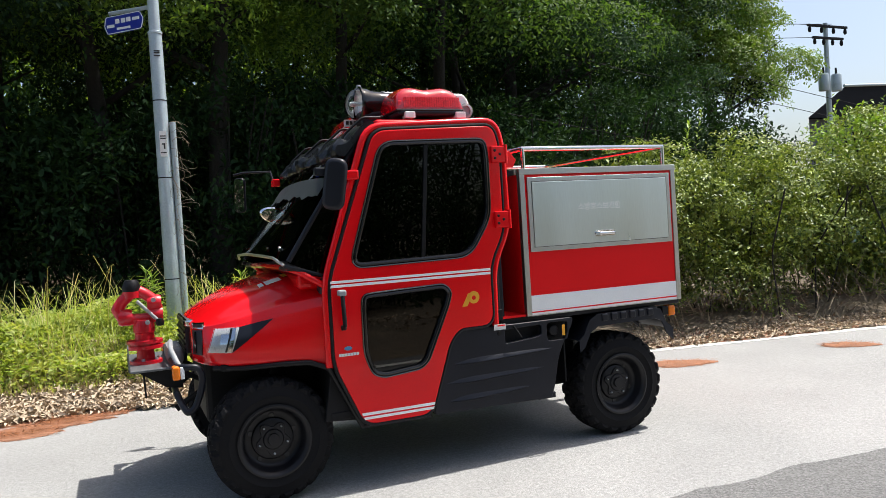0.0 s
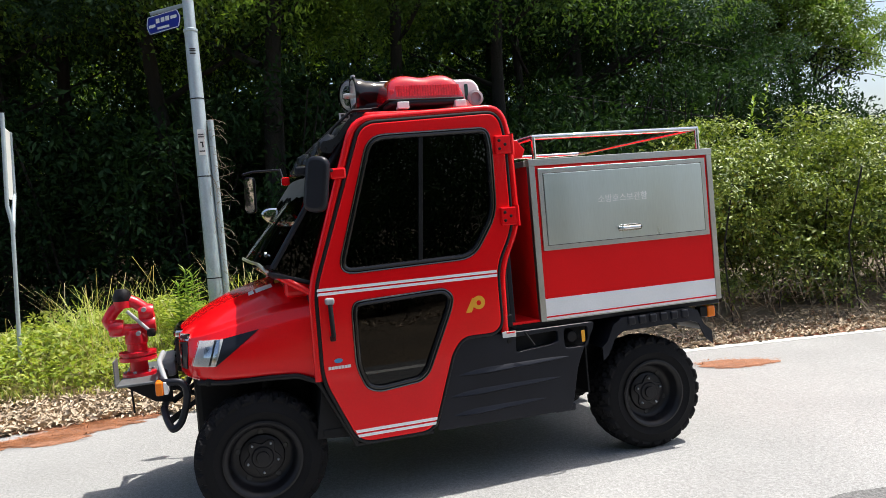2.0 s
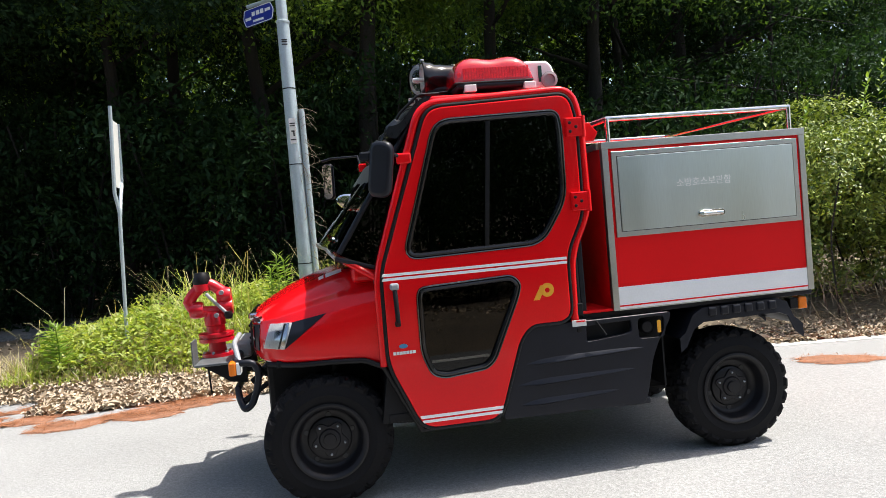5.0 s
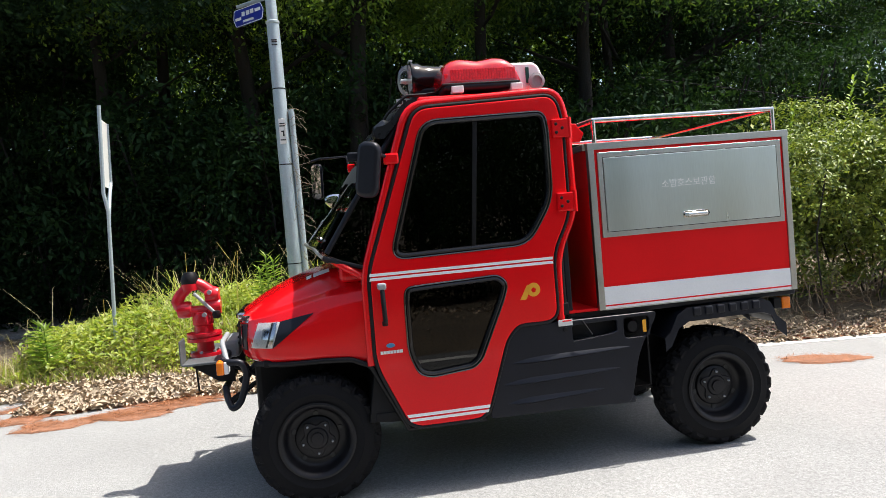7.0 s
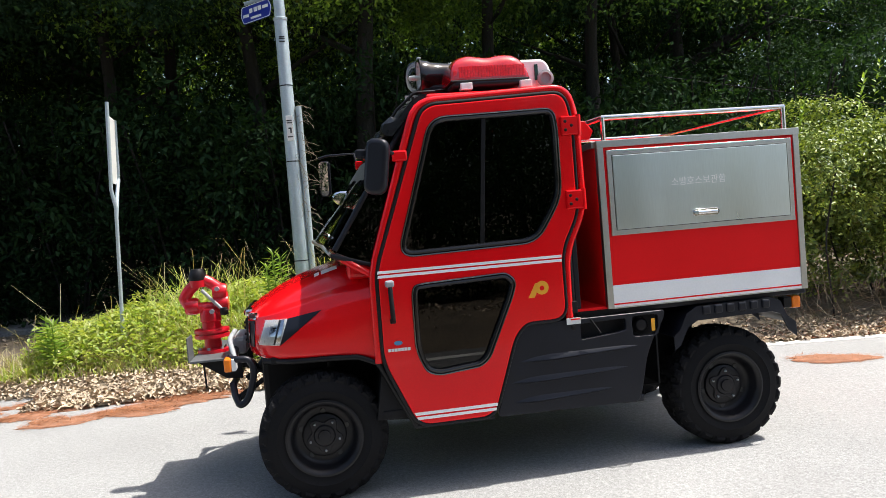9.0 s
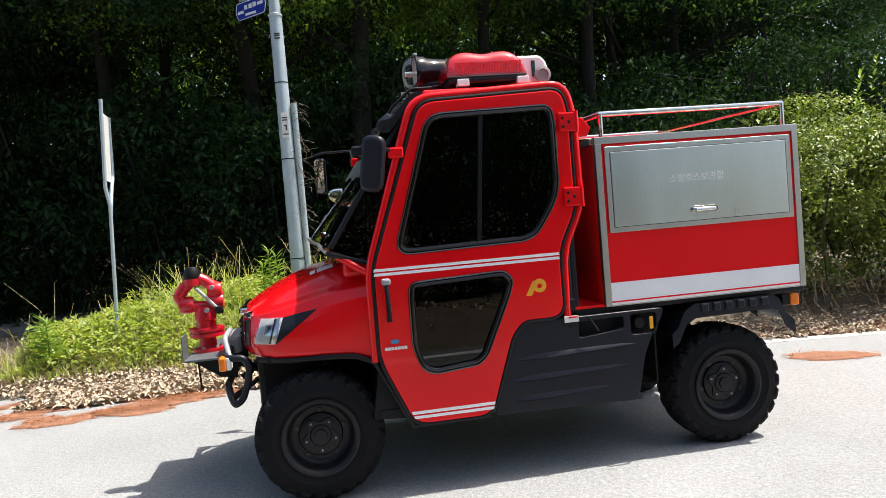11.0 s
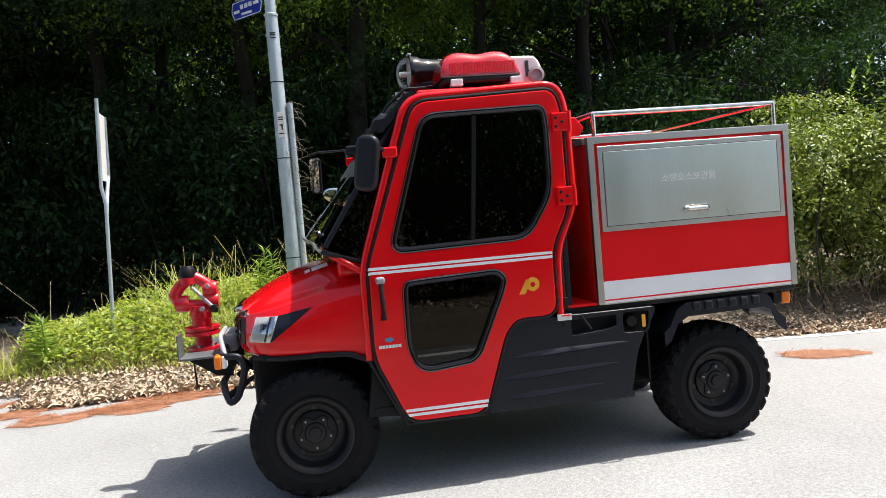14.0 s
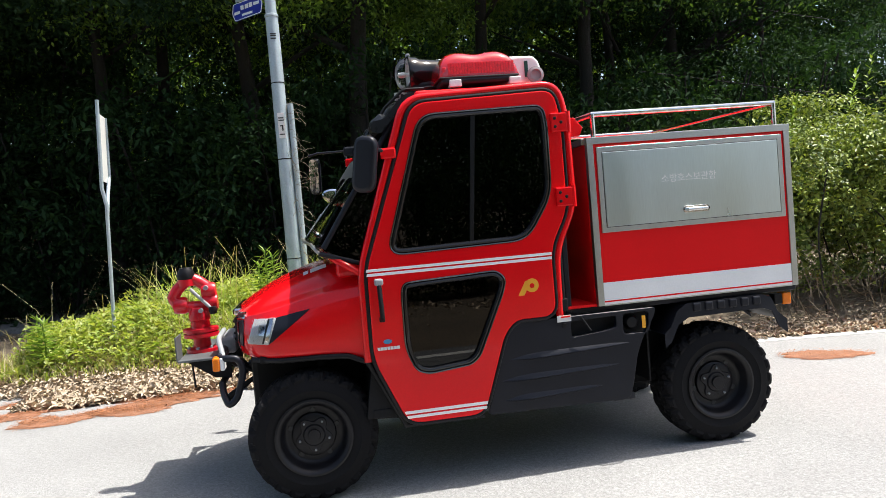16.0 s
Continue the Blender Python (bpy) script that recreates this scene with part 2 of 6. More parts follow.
def part(name, mesh, material, parent=None, label="", at=None):
    """Links a mesh or bmesh as one object, under a thing or a part."""
    if isinstance(mesh, bmesh.types.BMesh):
        me = bpy.data.meshes.new(name)
        mesh.to_mesh(me)
        mesh.free()
    else:
        me = mesh
    if material:
        me.materials.clear()
        me.materials.append(material)
    ob = new(name, me)
    if at is not None:
        ob.matrix_basis = at
    if parent is not None:
        ob.parent = parent
        ob.matrix_parent_inverse = base_of(parent).inverted()
    return tagged(ob, label)


def thing(name, at, label, category, group="", kind=""):
    ob = new(name)
    ob.empty_display_size = 0.2
    ob.matrix_basis = Matrix.Translation(at)
    return tagged(ob, label, category, group, kind)


def smooth(me, angle=40):
    for p in me.polygons:
        p.use_smooth = True
    me.set_sharp_from_angle(angle=radians(angle))
    return me


def rounded(pts, r, seg=5):
    """A closed outline with its corners rounded."""
    out, n = [], len(pts)
    for i in range(n):
        a, b, c = Vector(pts[i - 1]), Vector(pts[i]), Vector(pts[(i + 1) % n])
        u, v = (a - b), (c - b)
        d = min(r, u.length * 0.45, v.length * 0.45)
        p, q = b + u.normalized() * d, b + v.normalized() * d
        for k in range(seg + 1):
            s = k / seg
            out.append(tuple(p * (1 - s) ** 2 + b * 2 * s * (1 - s) + q * s ** 2))
    return out


def bent(pts, r, seg=5):
    """An open path in space with its inner corners rounded."""
    out = [tuple(pts[0])]
    for p, q, s in zip(pts, pts[1:], pts[2:]):
        p, q, s = Vector(p), Vector(q), Vector(s)
        d = min(r, (p - q).length * 0.48, (s - q).length * 0.48)
        e, f = q + (p - q).normalized() * d, q + (s - q).normalized() * d
        out += [tuple(e * (1 - k / seg) ** 2 + q * 2 * (k / seg) * (1 - k / seg) + f * (k / seg) ** 2) for k in range(seg + 1)]
    return out + [tuple(pts[-1])]


def from_curve(cu, m=None, angle=36):
    ob = bpy.data.objects.new("tmp", cu)
    scene.collection.objects.link(ob)
    bpy.context.view_layer.update()
    me = bpy.data.meshes.new_from_object(ob.evaluated_get(bpy.context.evaluated_depsgraph_get()))
    bpy.data.objects.remove(ob)
    bpy.data.curves.remove(cu)
    if m is not None:
        me.transform(m)
    return smooth(me, angle)


def plate(loops, thick, bevel=0.003, m=None, y=0.0):
    """A flat plate drawn in x, z with holes; its middle lies at y."""
    cu = bpy.data.curves.new("plate", "CURVE")
    cu.dimensions, cu.fill_mode = "2D", "BOTH"
    cu.extrude, cu.bevel_depth, cu.bevel_resolution = max(0.0002, thick / 2 - bevel), bevel, 2
    cu.offset = -bevel
    for loop in loops:
        s = cu.splines.new("POLY")
        s.points.add(len(loop) - 1)
        for p, q in zip(s.points, loop):
            p.co = (q[0], q[1], 0, 1)
        s.use_cyclic_u = True
    return from_curve(cu, m if m is not None else Matrix.Translation((0, y, 0)) @ SIDE, 14)


def tube(pts, r, closed=False, soft=False, res=4, m=None):
    cu = bpy.data.curves.new("tube", "CURVE")
    cu.dimensions = "3D"
    cu.bevel_depth, cu.bevel_resolution, cu.use_fill_caps = r, res, True
    if soft:
        s = cu.splines.new("NURBS")
        s.order_u, s.resolution_u = 3, 5
        s.points.add(len(pts) - 1)
        for p, q in zip(s.points, pts):
            p.co = (*q, 1)
        s.use_endpoint_u = True
    else:
        s = cu.splines.new("POLY")
        s.points.add(len(pts) - 1)
        for p, q in zip(s.points, pts):
            p.co = (*q, 1)
    s.use_cyclic_u = closed
    return from_curve(cu, m)


def box(lo, hi, bevel=0.004, seg=2):
    bm = bmesh.new()
    bmesh.ops.create_cube(bm, size=1)
    lo, hi = Vector(lo), Vector(hi)
    for v in bm.verts:
        v.co = Vector([lo[i] + (v.co[i] + 0.5) * (hi[i] - lo[i]) for i in range(3)])
    if bevel:
        bmesh.ops.bevel(bm, geom=bm.edges[:], offset=bevel, segments=seg, affect="EDGES", profile=0.5)
    me = bpy.data.meshes.new("box")
    bm.to_mesh(me)
    bm.free()
    return smooth(me, 25 if seg > 3 else 12)


def lathe(profile, axis="Z", seg=40, at=(0, 0, 0)):
    """A turned body: profile of (radius, height) pairs, from end to end."""
    bm = bmesh.new()
    rings = []
    for r, h in profile:
        if r < 1e-5:
            rings.append([bm.verts.new((0, 0, h))])
        else:
            rings.append([bm.verts.new((r * math.cos(2 * math.pi * k / seg), r * math.sin(2 * math.pi * k / seg), h)) for k in range(seg)])
    for a, b in zip(rings, rings[1:]):
        for k in range(seg):
            j = (k + 1) % seg
            if len(a) == 1 and len(b) == 1:
                continue
            if len(a) == 1:
                bm.faces.new((a[0], b[k], b[j]))
            elif len(b) == 1:
                bm.faces.new((a[k], a[j], b[0]))
            else:
                bm.faces.new((a[k], a[j], b[j], b[k]))
    bmesh.ops.recalc_face_normals(bm, faces=bm.faces[:])
    me = bpy.data.meshes.new("lathe")
    bm.to_mesh(me)
    bm.free()
    turn = {"Z": Matrix(), "Y": Matrix.Rotation(radians(90), 4, "X"), "X": Matrix.Rotation(radians(90), 4, "Y")}[axis]
    me.transform(Matrix.Translation(at) @ turn)
    return smooth(me, 38)


def loft(sections, close_ends=True):
    """A skin over open rows of points, one row after another."""
    bm = bmesh.new()
    rows = [[bm.verts.new(p) for p in s] for s in sections]
    for a, b in zip(rows, rows[1:]):
        for i in range(len(a) - 1):
            bm.faces.new((a[i], a[i + 1], b[i + 1], b[i]))
    if close_ends:
        bm.faces.new(rows[0])
        bm.faces.new(list(reversed(rows[-1])))
    bmesh.ops.recalc_face_normals(bm, faces=bm.faces[:])
    return bm


def bm_mesh(bm, angle=40):
    me = bpy.data.meshes.new("part")
    bm.to_mesh(me)
    bm.free()
    return smooth(me, angle)


def join(*meshes):
    """Several pieces of one part in one mesh."""
    bm = bmesh.new()
    for me in meshes:
        bm.from_mesh(me)
        bpy.data.meshes.remove(me)
    return bm_mesh(bm, 38)


def sheet_of(verts, faces, name="mesh"):
    me = bpy.data.meshes.new(name)
    me.from_pydata(verts, [], faces)
    me.update()
    return me


def leaves(centres, along, up, length, width, fold=0.25):
    """Many single leaves: a folded blade of two faces each. All arguments are arrays over the leaves."""
    n = len(centres)
    along = along / np.linalg.norm(along, axis=1, keepdims=True)
    side = np.cross(along, up)
    side /= np.linalg.norm(side, axis=1, keepdims=True) + 1e-9
    nor = np.cross(side, along)
    length, width = np.broadcast_to(length, n)[:, None], np.broadcast_to(width, n)[:, None]
    v = np.empty((n, 4, 3))
    v[:, 0] = centres
    v[:, 1] = centres + along * length * 0.45 + side * width / 2 + nor * width * fold
    v[:, 2] = centres + along * length - nor * width * fold * 0.4
    v[:, 3] = centres + along * length * 0.45 - side * width / 2 + nor * width * fold
    i = np.arange(n) * 4
    f = np.empty((n * 2, 3), int)
    f[0::2] = np.stack([i, i + 1, i + 2], 1)
    f[1::2] = np.stack([i, i + 2, i + 3], 1)
    me = bpy.data.meshes.new("leaves")
    me.vertices.add(n * 4)
    me.vertices.foreach_set("co", v.ravel())
    me.loops.add(n * 6)
    me.loops.foreach_set("vertex_index", f.ravel())
    me.polygons.add(n * 2)
    me.polygons.foreach_set("loop_start", np.arange(n * 2) * 3)
    me.update(calc_edges=True)
    return me


rng = np.random.default_rng(7)


def step(a, b, x):
    t = np.clip((x - a) / (b - a), 0, 1)
    return t * t * (3 - 2 * t)


def edge_y(x):
    """The far edge of the road."""
    return 3.12 - 0.2 * x


def height(x, y):
    """The ground: flat beside the road, a low grassy mound, a wooded slope behind."""
    x, y = np.asarray(x, float), np.asarray(y, float)
    e = y - edge_y(x)
    h = -0.03 + 0.06 * step(-0.02, 0.35, e)
    h = h + 0.34 * step(0.3, 1.5, e) * (1 - step(3.2, 5.0, e)) * step(-3.7, -2.0, x) * (1 - 0.6 * step(1.0, 3.5, x))
    h = h + 0.2 * np.maximum(0, y - 12.5) * (1 - step(14, 24, x)) * (1 - step(26, 46, y) * 0.4)
    h = h + 0.10 * step(-3.7, -5.0, y)
    wob = 0.05 * np.sin(1.7 * x + 0.6 * y) * np.sin(1.3 * y - 0.4 * x) + 0.03 * np.sin(3.9 * x) * np.sin(4.3 * y)
    return h + wob * (step(0.3, 1.5, e) + step(-3.8, -5.5, y))


from mathutils.bvhtree import BVHTree


# ---------------- ground and road ----------------
def axis_steps(parts):
    out = []
    for a, b, n in parts:
        out += list(np.linspace(a, b, n, endpoint=False))
    return np.array(out + [parts[-1][1]])


xs = axis_steps([(-900, -60, 6), (-60, -8, 20), (-8, 12, 100), (12, 60, 36), (60, 900, 6)])
ys = axis_steps([(-900, -40, 6), (-40, -8, 16), (-8, 12, 110), (12, 50, 36), (50, 900, 6)])
gx, gy = np.meshgrid(xs, ys)
gz = height(gx, gy)
gz[np.abs(gx) > 60] *= 0.4
W = len(xs)
ground = part("ground", sheet_of(
    np.stack([gx, gy, gz], -1).reshape(-1, 3).tolist(),
    [(j * W + i, j * W + i + 1, (j + 1) * W + i + 1, (j + 1) * W + i) for j in range(len(ys) - 1) for i in range(W - 1)]), SOIL)
tagged(ground, "brown soil and leaf litter under the trees", "ground", kind="structure")
smooth(ground.data, 60)


def strip(near, far, x0, x1, z, n, ragged=0.0, thick=0.04):
    """A paved strip between two lines along x, with a cut edge and a thickness."""
    r = random.Random(5)
    v, f = [], []
    for k in range(n + 1):
        x = x0 + (x1 - x0) * k / n
        a, b = near(x) + r.uniform(-ragged, ragged), far(x) + r.uniform(-ragged, ragged)
        v += [(x, a, z - thick), (x, a, z), (x, b, z), (x, b, z - thick)]
    for k in range(n):
        i = 4 * k
        for j in range(3):
            f.append((i + j, i + j + 1, i + 4 + j + 1, i + 4 + j))
    return sheet_of(v, f)


def seam_y(x):
    return -0.85 - 0.07 * (x - 1.1) + 0.025 * math.sin(3.1 * x) + 0.012 * math.sin(11 * x + 1)


road = part("road", strip(seam_y, lambda x: edge_y(x) + 0.03 * math.sin(2.3 * x) + 0.015 * math.sin(9 * x), -60, 70, 0.0, 1300, 0.012), ROAD)
tagged(road, "pale sun-bleached asphalt lane with fine stone specks", "road", kind="structure")
lane = part("asphalt_lane", strip(lambda x: -3.62 - 0.02 * x, seam_y, -60, 70, 0.006, 1600, 0.012, 0.05), ASPHALT)
tagged(lane, "darker grey asphalt lane with a ragged edge", "road", kind="structure")
line_far = part("edge_line", strip(lambda x: edge_y(x) - 0.16, lambda x: edge_y(x) - 0.03, 2.4, 9.0, 0.004, 160, 0.006, 0.004), LINE)
tagged(line_far, "worn white painted line at the edge of the road", "road line", kind="structure")
line_near = part("edge_line", strip(lambda x: -3.36 - 0.02 * x, lambda x: -3.24 - 0.02 * x, -20, 30, 0.010, 200, 0.004, 0.003), LINE)
tagged(line_near, "worn white painted line at the edge of the road", "road line", kind="structure")
side_lane = part("side_lane", strip(lambda x: 8.6 - 0.25 * (x + 3), lambda x: 11.5 - 0.25 * (x + 3), -40, -2.7, 0.09, 60, 0.05, 0.15), ASPHALT)
tagged(side_lane, "grey side lane running off behind the mound", "road", kind="structure")


def needle_patch(cx, cy, rx, ry, turn, seed):
    """A drift of fallen needles on the paving: a thin uneven bed and loose needles on it."""
    r = np.random.default_rng(seed)
    n = 44
    out = []
    for k in range(n):
        a = 2 * math.pi * k / n
        q = 1 + 0.10 * math.sin(3 * a + seed) + 0.07 * math.sin(7 * a + 2 * seed) + r.uniform(-0.07, 0.07)
        x, y = rx * q * math.cos(a), ry * q * math.sin(a)
        out.append((cx + x * math.cos(turn) - y * math.sin(turn), cy + x * math.sin(turn) + y * math.cos(turn)))
    v = [(x, y, 0.002) for x, y in out] + [(cx + (x - cx) * 0.9, cy + (y - cy) * 0.9, 0.010) for x, y in out] + [(cx, cy, 0.011)]
    f = [(k, (k + 1) % n, n + (k + 1) % n, n + k) for k in range(n)] + [(n + k, n + (k + 1) % n, 2 * n) for k in range(n)]
    ob = part("needle_drift", sheet_of(v, f), NEEDLE_BED)
    tagged(ob, "rusty brown drift of fallen pine needles on the asphalt", "pine needles", "needle drifts on the road", "stuff")
    m = int(9000 * rx * ry) + 400
    a, q = r.uniform(0, 2 * math.pi, m), np.sqrt(r.uniform(0, 1.25, m))
    x, y = rx * q * np.cos(a), ry * q * np.sin(a)
    c = np.stack([cx + x * math.cos(turn) - y * math.sin(turn), cy + x * math.sin(turn) + y * math.cos(turn), r.uniform(0.006, 0.02, m)], 1)
    d = np.stack([r.normal(size=m), r.normal(size=m), r.normal(size=m) * 0.12], 1)
    part("loose_needles", leaves(c, d, np.tile([0, 0, 1.0], (m, 1)), r.uniform(0.02, 0.05, m), 0.004, 0.1), NEEDLE, ob)


needle_patch(3.74, 1.54, 0.30, 0.15, -0.45, 1)
needle_patch(5.44, 1.22, 0.24, 0.13, -0.6, 2)
rn = random.Random(21)
for k in range(34):
    px = rn.uniform(-3.2, -0.85)
    low = 2.38 + 0.16 * max(0.0, px + 2.2)
    needle_patch(px, rn.uniform(low, 3.35 if px < -1.2 else 3.1), rn.uniform(0.12, 0.36), rn.uniform(0.05, 0.13), rn.uniform(-0.3, 0.3), 30 + k)
needle_patch(5.1, 2.16, 1.2, 0.10, -0.2, 6)
needle_patch(7.2, 1.85, 1.5, 0.16, -0.2, 8)
needle_patch(3.2, 2.62, 0.8, 0.12, -0.2, 9)


# ---------------- the truck ----------------
YC, YF = 0.725, 1.45
truck = thing("fire_truck", (1.0, YC, 0), "small red utility fire truck parked on the asphalt", "fire truck")


def grown(loop, d):
    """An outline moved outwards by d (inwards where negative)."""
    n = len(loop)
    area = sum(loop[i - 1][0] * loop[i][1] - loop[i][0] * loop[i - 1][1] for i in range(n))
    s = 1 if area > 0 else -1
    out = []
    for i in range(n):
        a, b, c = Vector(loop[i - 1]), Vector(loop[i]), Vector(loop[(i + 1) % n])
        u, v = (b - a).normalized(), (c - b).normalized()
        k = Vector((u.y + v.y, -u.x - v.x))
        k = k.normalized() if k.length > 1e-6 else Vector((u.y, -u.x))
        c2 = max(0.35, k.dot(Vector((u.y, -u.x))))
        out.append(tuple(b + k * (s * d / c2)))
    return out


DOOR = [(0.302, 0.64), (0.437, 0.33), (0.80, 0.33), (0.925, 0.69), (0.985, 0.755), (1.185, 0.755), (1.185, 1.075),
        (1.28, 1.26), (1.28, 1.70), (1.25, 1.825), (0.575, 1.80), (0.305, 1.06)]
WIN_UP = [(0.411, 1.122), (0.606, 1.739), (1.190, 1.750), (1.203, 1.66), (1.199, 1.335), (1.068, 1.135)]
WIN_LOW = [(0.460, 0.925), (0.468, 0.974), (0.52, 0.979), (0.905, 0.992), (0.943, 0.955), (0.925, 0.893), (0.793, 0.612), (0.752, 0.579), (0.552, 0.560), (0.498, 0.580), (0.458, 0.68)]
door_loop, up_loop, low_loop = rounded(DOOR, 0.07, 7), rounded(WIN_UP, 0.075), rounded(WIN_LOW, 0.06)


def ring3(loop, y):
    return [(x, y, z) for x, z in loop]


def make_door(y, s, detail):
    """A cab door with its two tinted windows; s is -1 where its face looks to -y."""
    d = part("door", plate([door_loop, up_loop, low_loop], 0.03, 0.006, y=y), RED, truck, "glossy red cab door with tinted windows")
    part("door_seal", tube(ring3(grown(door_loop, 0.008), y + s * 0.004), 0.009, True, res=2), RUBBER, d, "black rubber door seal")
    for nm, loop in (("upper_window", up_loop), ("lower_window", low_loop)):
        part(nm, plate([grown(loop, -0.004)], 0.006, 0.0, y=y), GLASS, d, "dark tinted window pane")
        part("window_rubber", tube(ring3(grown(loop, -0.008), y + s * 0.012), 0.0115, True, res=3), GLOSS, d, "black rubber window seal")
        part("window_bead", tube(ring3(grown(loop, 0.007), y + s * 0.0165), 0.0045, True, res=3), BEAD, d, "thin glossy bead")
    if detail:
        part("window_divider", plate([[(0.792, 1.118), (0.812, 1.118), (0.868, 1.74), (0.848, 1.74)]], 0.012, 0.002, y=y - 0.008), RUBBER, d, "dark window divider")
        part("sliding_pane_edge", plate([[(0.640, 1.118), (0.646, 1.118), (0.765, 1.74), (0.757, 1.74)]], 0.004, 0.001, y=y + 0.012), RUBBER, d, "edge of sliding pane")
        for a, b in ((1.027, 1.040), (1.047, 1.060)):
            part("stripe", plate([[(0.30, a), (1.183, a), (1.183, b), (0.304, b)]], 0.002, 0.0005, y=y - 0.0165), WHITE, d, "white stripe")
        for a, b in ((0.355, 0.368), (0.376, 0.390)):
            part("stripe", plate([[(0.445 - (a - 0.33) * 0.43, a), (0.800 + (a - 0.33) * 0.3, a), (0.800 + (b - 0.33) * 0.3, b), (0.445 - (b - 0.33) * 0.43, b)]], 0.002, 0.0005, y=y - 0.0165), WHITE, d, "white stripe")
        # pull handle: a dark grip under a grey block
        h = part("handle", tube([(0.352, y - 0.03, 1.0), (0.352, y - 0.045, 0.98), (0.355, y - 0.045, 0.84), (0.355, y - 0.02, 0.825)], 0.011, res=3), RUBBER, d, "black pull handle")
        part("handle_block", box((0.332, y - 0.055, 0.985), (0.372, y - 0.012, 1.015), 0.008), GREY, h, "worn grey handle block")
        part("handle_foot", box((0.342, y - 0.03, 0.815), (0.368, y - 0.012, 0.84), 0.005), RUBBER, h)
        # yellow emblem: a wedge and a ring
        e = part("emblem", plate([[(1.005, 0.868), (1.035, 0.868), (1.052, 0.90), (1.052, 0.936), (1.043, 0.936)]], 0.002, 0.0004, y=y - 0.0165), YELLOW, d, "yellow wedge emblem")
        circle = [(1.075 + 0.033 * math.cos(a * math.pi / 12), 0.912 + 0.033 * math.sin(a * math.pi / 12)) for a in range(24)]
        hole = [(1.075 + 0.012 * math.cos(a * math.pi / 8), 0.91 + 0.012 * math.sin(a * math.pi / 8)) for a in range(16)]
        part("ring", plate([circle, hole], 0.002, 0.0004, y=y - 0.0165), YELLOW, e)
        part("bar", box((1.015, y - 0.0172, 0.876), (1.06, y - 0.0155, 0.882), 0), RED_DULL, e)
        b = part("badge", plate([[(0.371 + 0.020 * math.cos(a * math.pi / 10), 0.723 + 0.0105 * math.sin(a * math.pi / 10)) for a in range(20)]], 0.004, 0.001, y=y - 0.017), BLUE_DOT, d, "small blue oval badge")
        for k in range(7):
            part("letter_bar", box((0.322 + 0.015 * k, y - 0.0175, 0.685), (0.335 + 0.015 * k, y - 0.0155, 0.699), 0), PAPER, b)
    return d


near_door = make_door(-0.012, -1, True)
far_door = make_door(YF + 0.012, 1, False)
part("door_lining", plate([door_loop, up_loop, low_loop], 0.012, 0.002, y=YF - 0.012), BLACK, far_door, "black inner lining")


def hinge(z):
    h = part("hinge", box((1.225, -0.045, z - 0.045), (1.315, -0.022, z + 0.045), 0.006), RED, truck, "red strap hinge")
    part("hinge_pin", lathe([(0, -0.05), (0.013, -0.05), (0.013, 0.05), (0, 0.05)], "Z", 14, (1.312, -0.035, z)), RED, h)
    for dx, dz in ((0.02, 0.02), (0.02, -0.02), (0.05, 0.0)):
        part("bolt", lathe([(0, 0.006), (0.007, 0.004), (0.008, 0)], "Y", 10, (1.225 + dx, -0.045, z + dz)), DARK, h)


hinge(1.668)
hinge(1.317)

# cab frame tubes, roof, back wall
FRAME = [(0.445, 0.31), (0.278, 0.635), (0.282, 1.06), (0.545, 1.825), (1.275, 1.855), (1.312, 1.70),
         (1.318, 1.27), (1.216, 1.07), (1.21, 0.745)]
for y in (0.0, YF):
    part("cab_frame", tube(bent([(x, y, z) for x, z in FRAME[1:]], 0.09), 0.019), RED, truck, "red tubular cab frame")
part("lower_sill", tube([(x, 0.0, z) for x, z in [(0.272, 0.64), (0.425, 0.318), (0.80, 0.318)]], 0.012), RUBBER, truck, "black door sill edge")
roof = part("roof", box((0.60, 0.004, 1.826), (1.24, YF - 0.004, 1.862), 0.017, 4), RED, truck, "red cab roof")
part("gutter", box((0.62, -0.014, 1.822), (1.20, -0.006, 1.832), 0.002), RUBBER, roof, "black roof seal")
part("back_wall", box((1.255, 0.03, 0.75), (1.285, YF - 0.03, 1.84), 0.006), BLACK, truck, "black back wall of the cab")
part("back_window", box((1.25, 0.25, 1.2), (1.256, YF - 0.25, 1.72), 0.002), GLASS, truck)
part("cab_floor", box((0.28, 0.03, 0.36), (1.26, YF - 0.03, 0.40), 0.005), DARK, truck)
part("dashboard", box((0.27, 0.05, 0.82), (0.46, YF - 0.05, 1.08), 0.04, 4), BLACK, truck, "black dashboard")
seat = part("seat", box((0.72, 0.12, 0.62), (1.16, YF - 0.12, 0.78), 0.05, 4), CLOTH, truck, "black bench seat")
part("backrest", box((1.10, 0.12, 0.76), (1.22, YF - 0.12, 1.30), 0.05, 4), CLOTH, seat, "black backrest")
part("seat_base", box((0.76, 0.14, 0.40), (1.2, YF - 0.14, 0.62), 0.02), DARK, seat)
wheel_ring = [(0.56 + 0.06 * math.sin(a) * 0.8, 0.40 + 0.18 * math.cos(a), 1.10 + 0.17 * math.sin(a)) for a in np.linspace(0, 2 * math.pi, 28, endpoint=False)]
steer = part("steering_wheel", tube(wheel_ring, 0.013, True), RUBBER, truck, "black steering wheel")
part("column", tube([(0.56, 0.40, 1.10), (0.42, 0.40, 0.95)], 0.025), RUBBER, steer)
part("spoke", tube([(0.56, 0.23, 1.10), (0.56, 0.57, 1.10)], 0.01), RUBBER, steer)

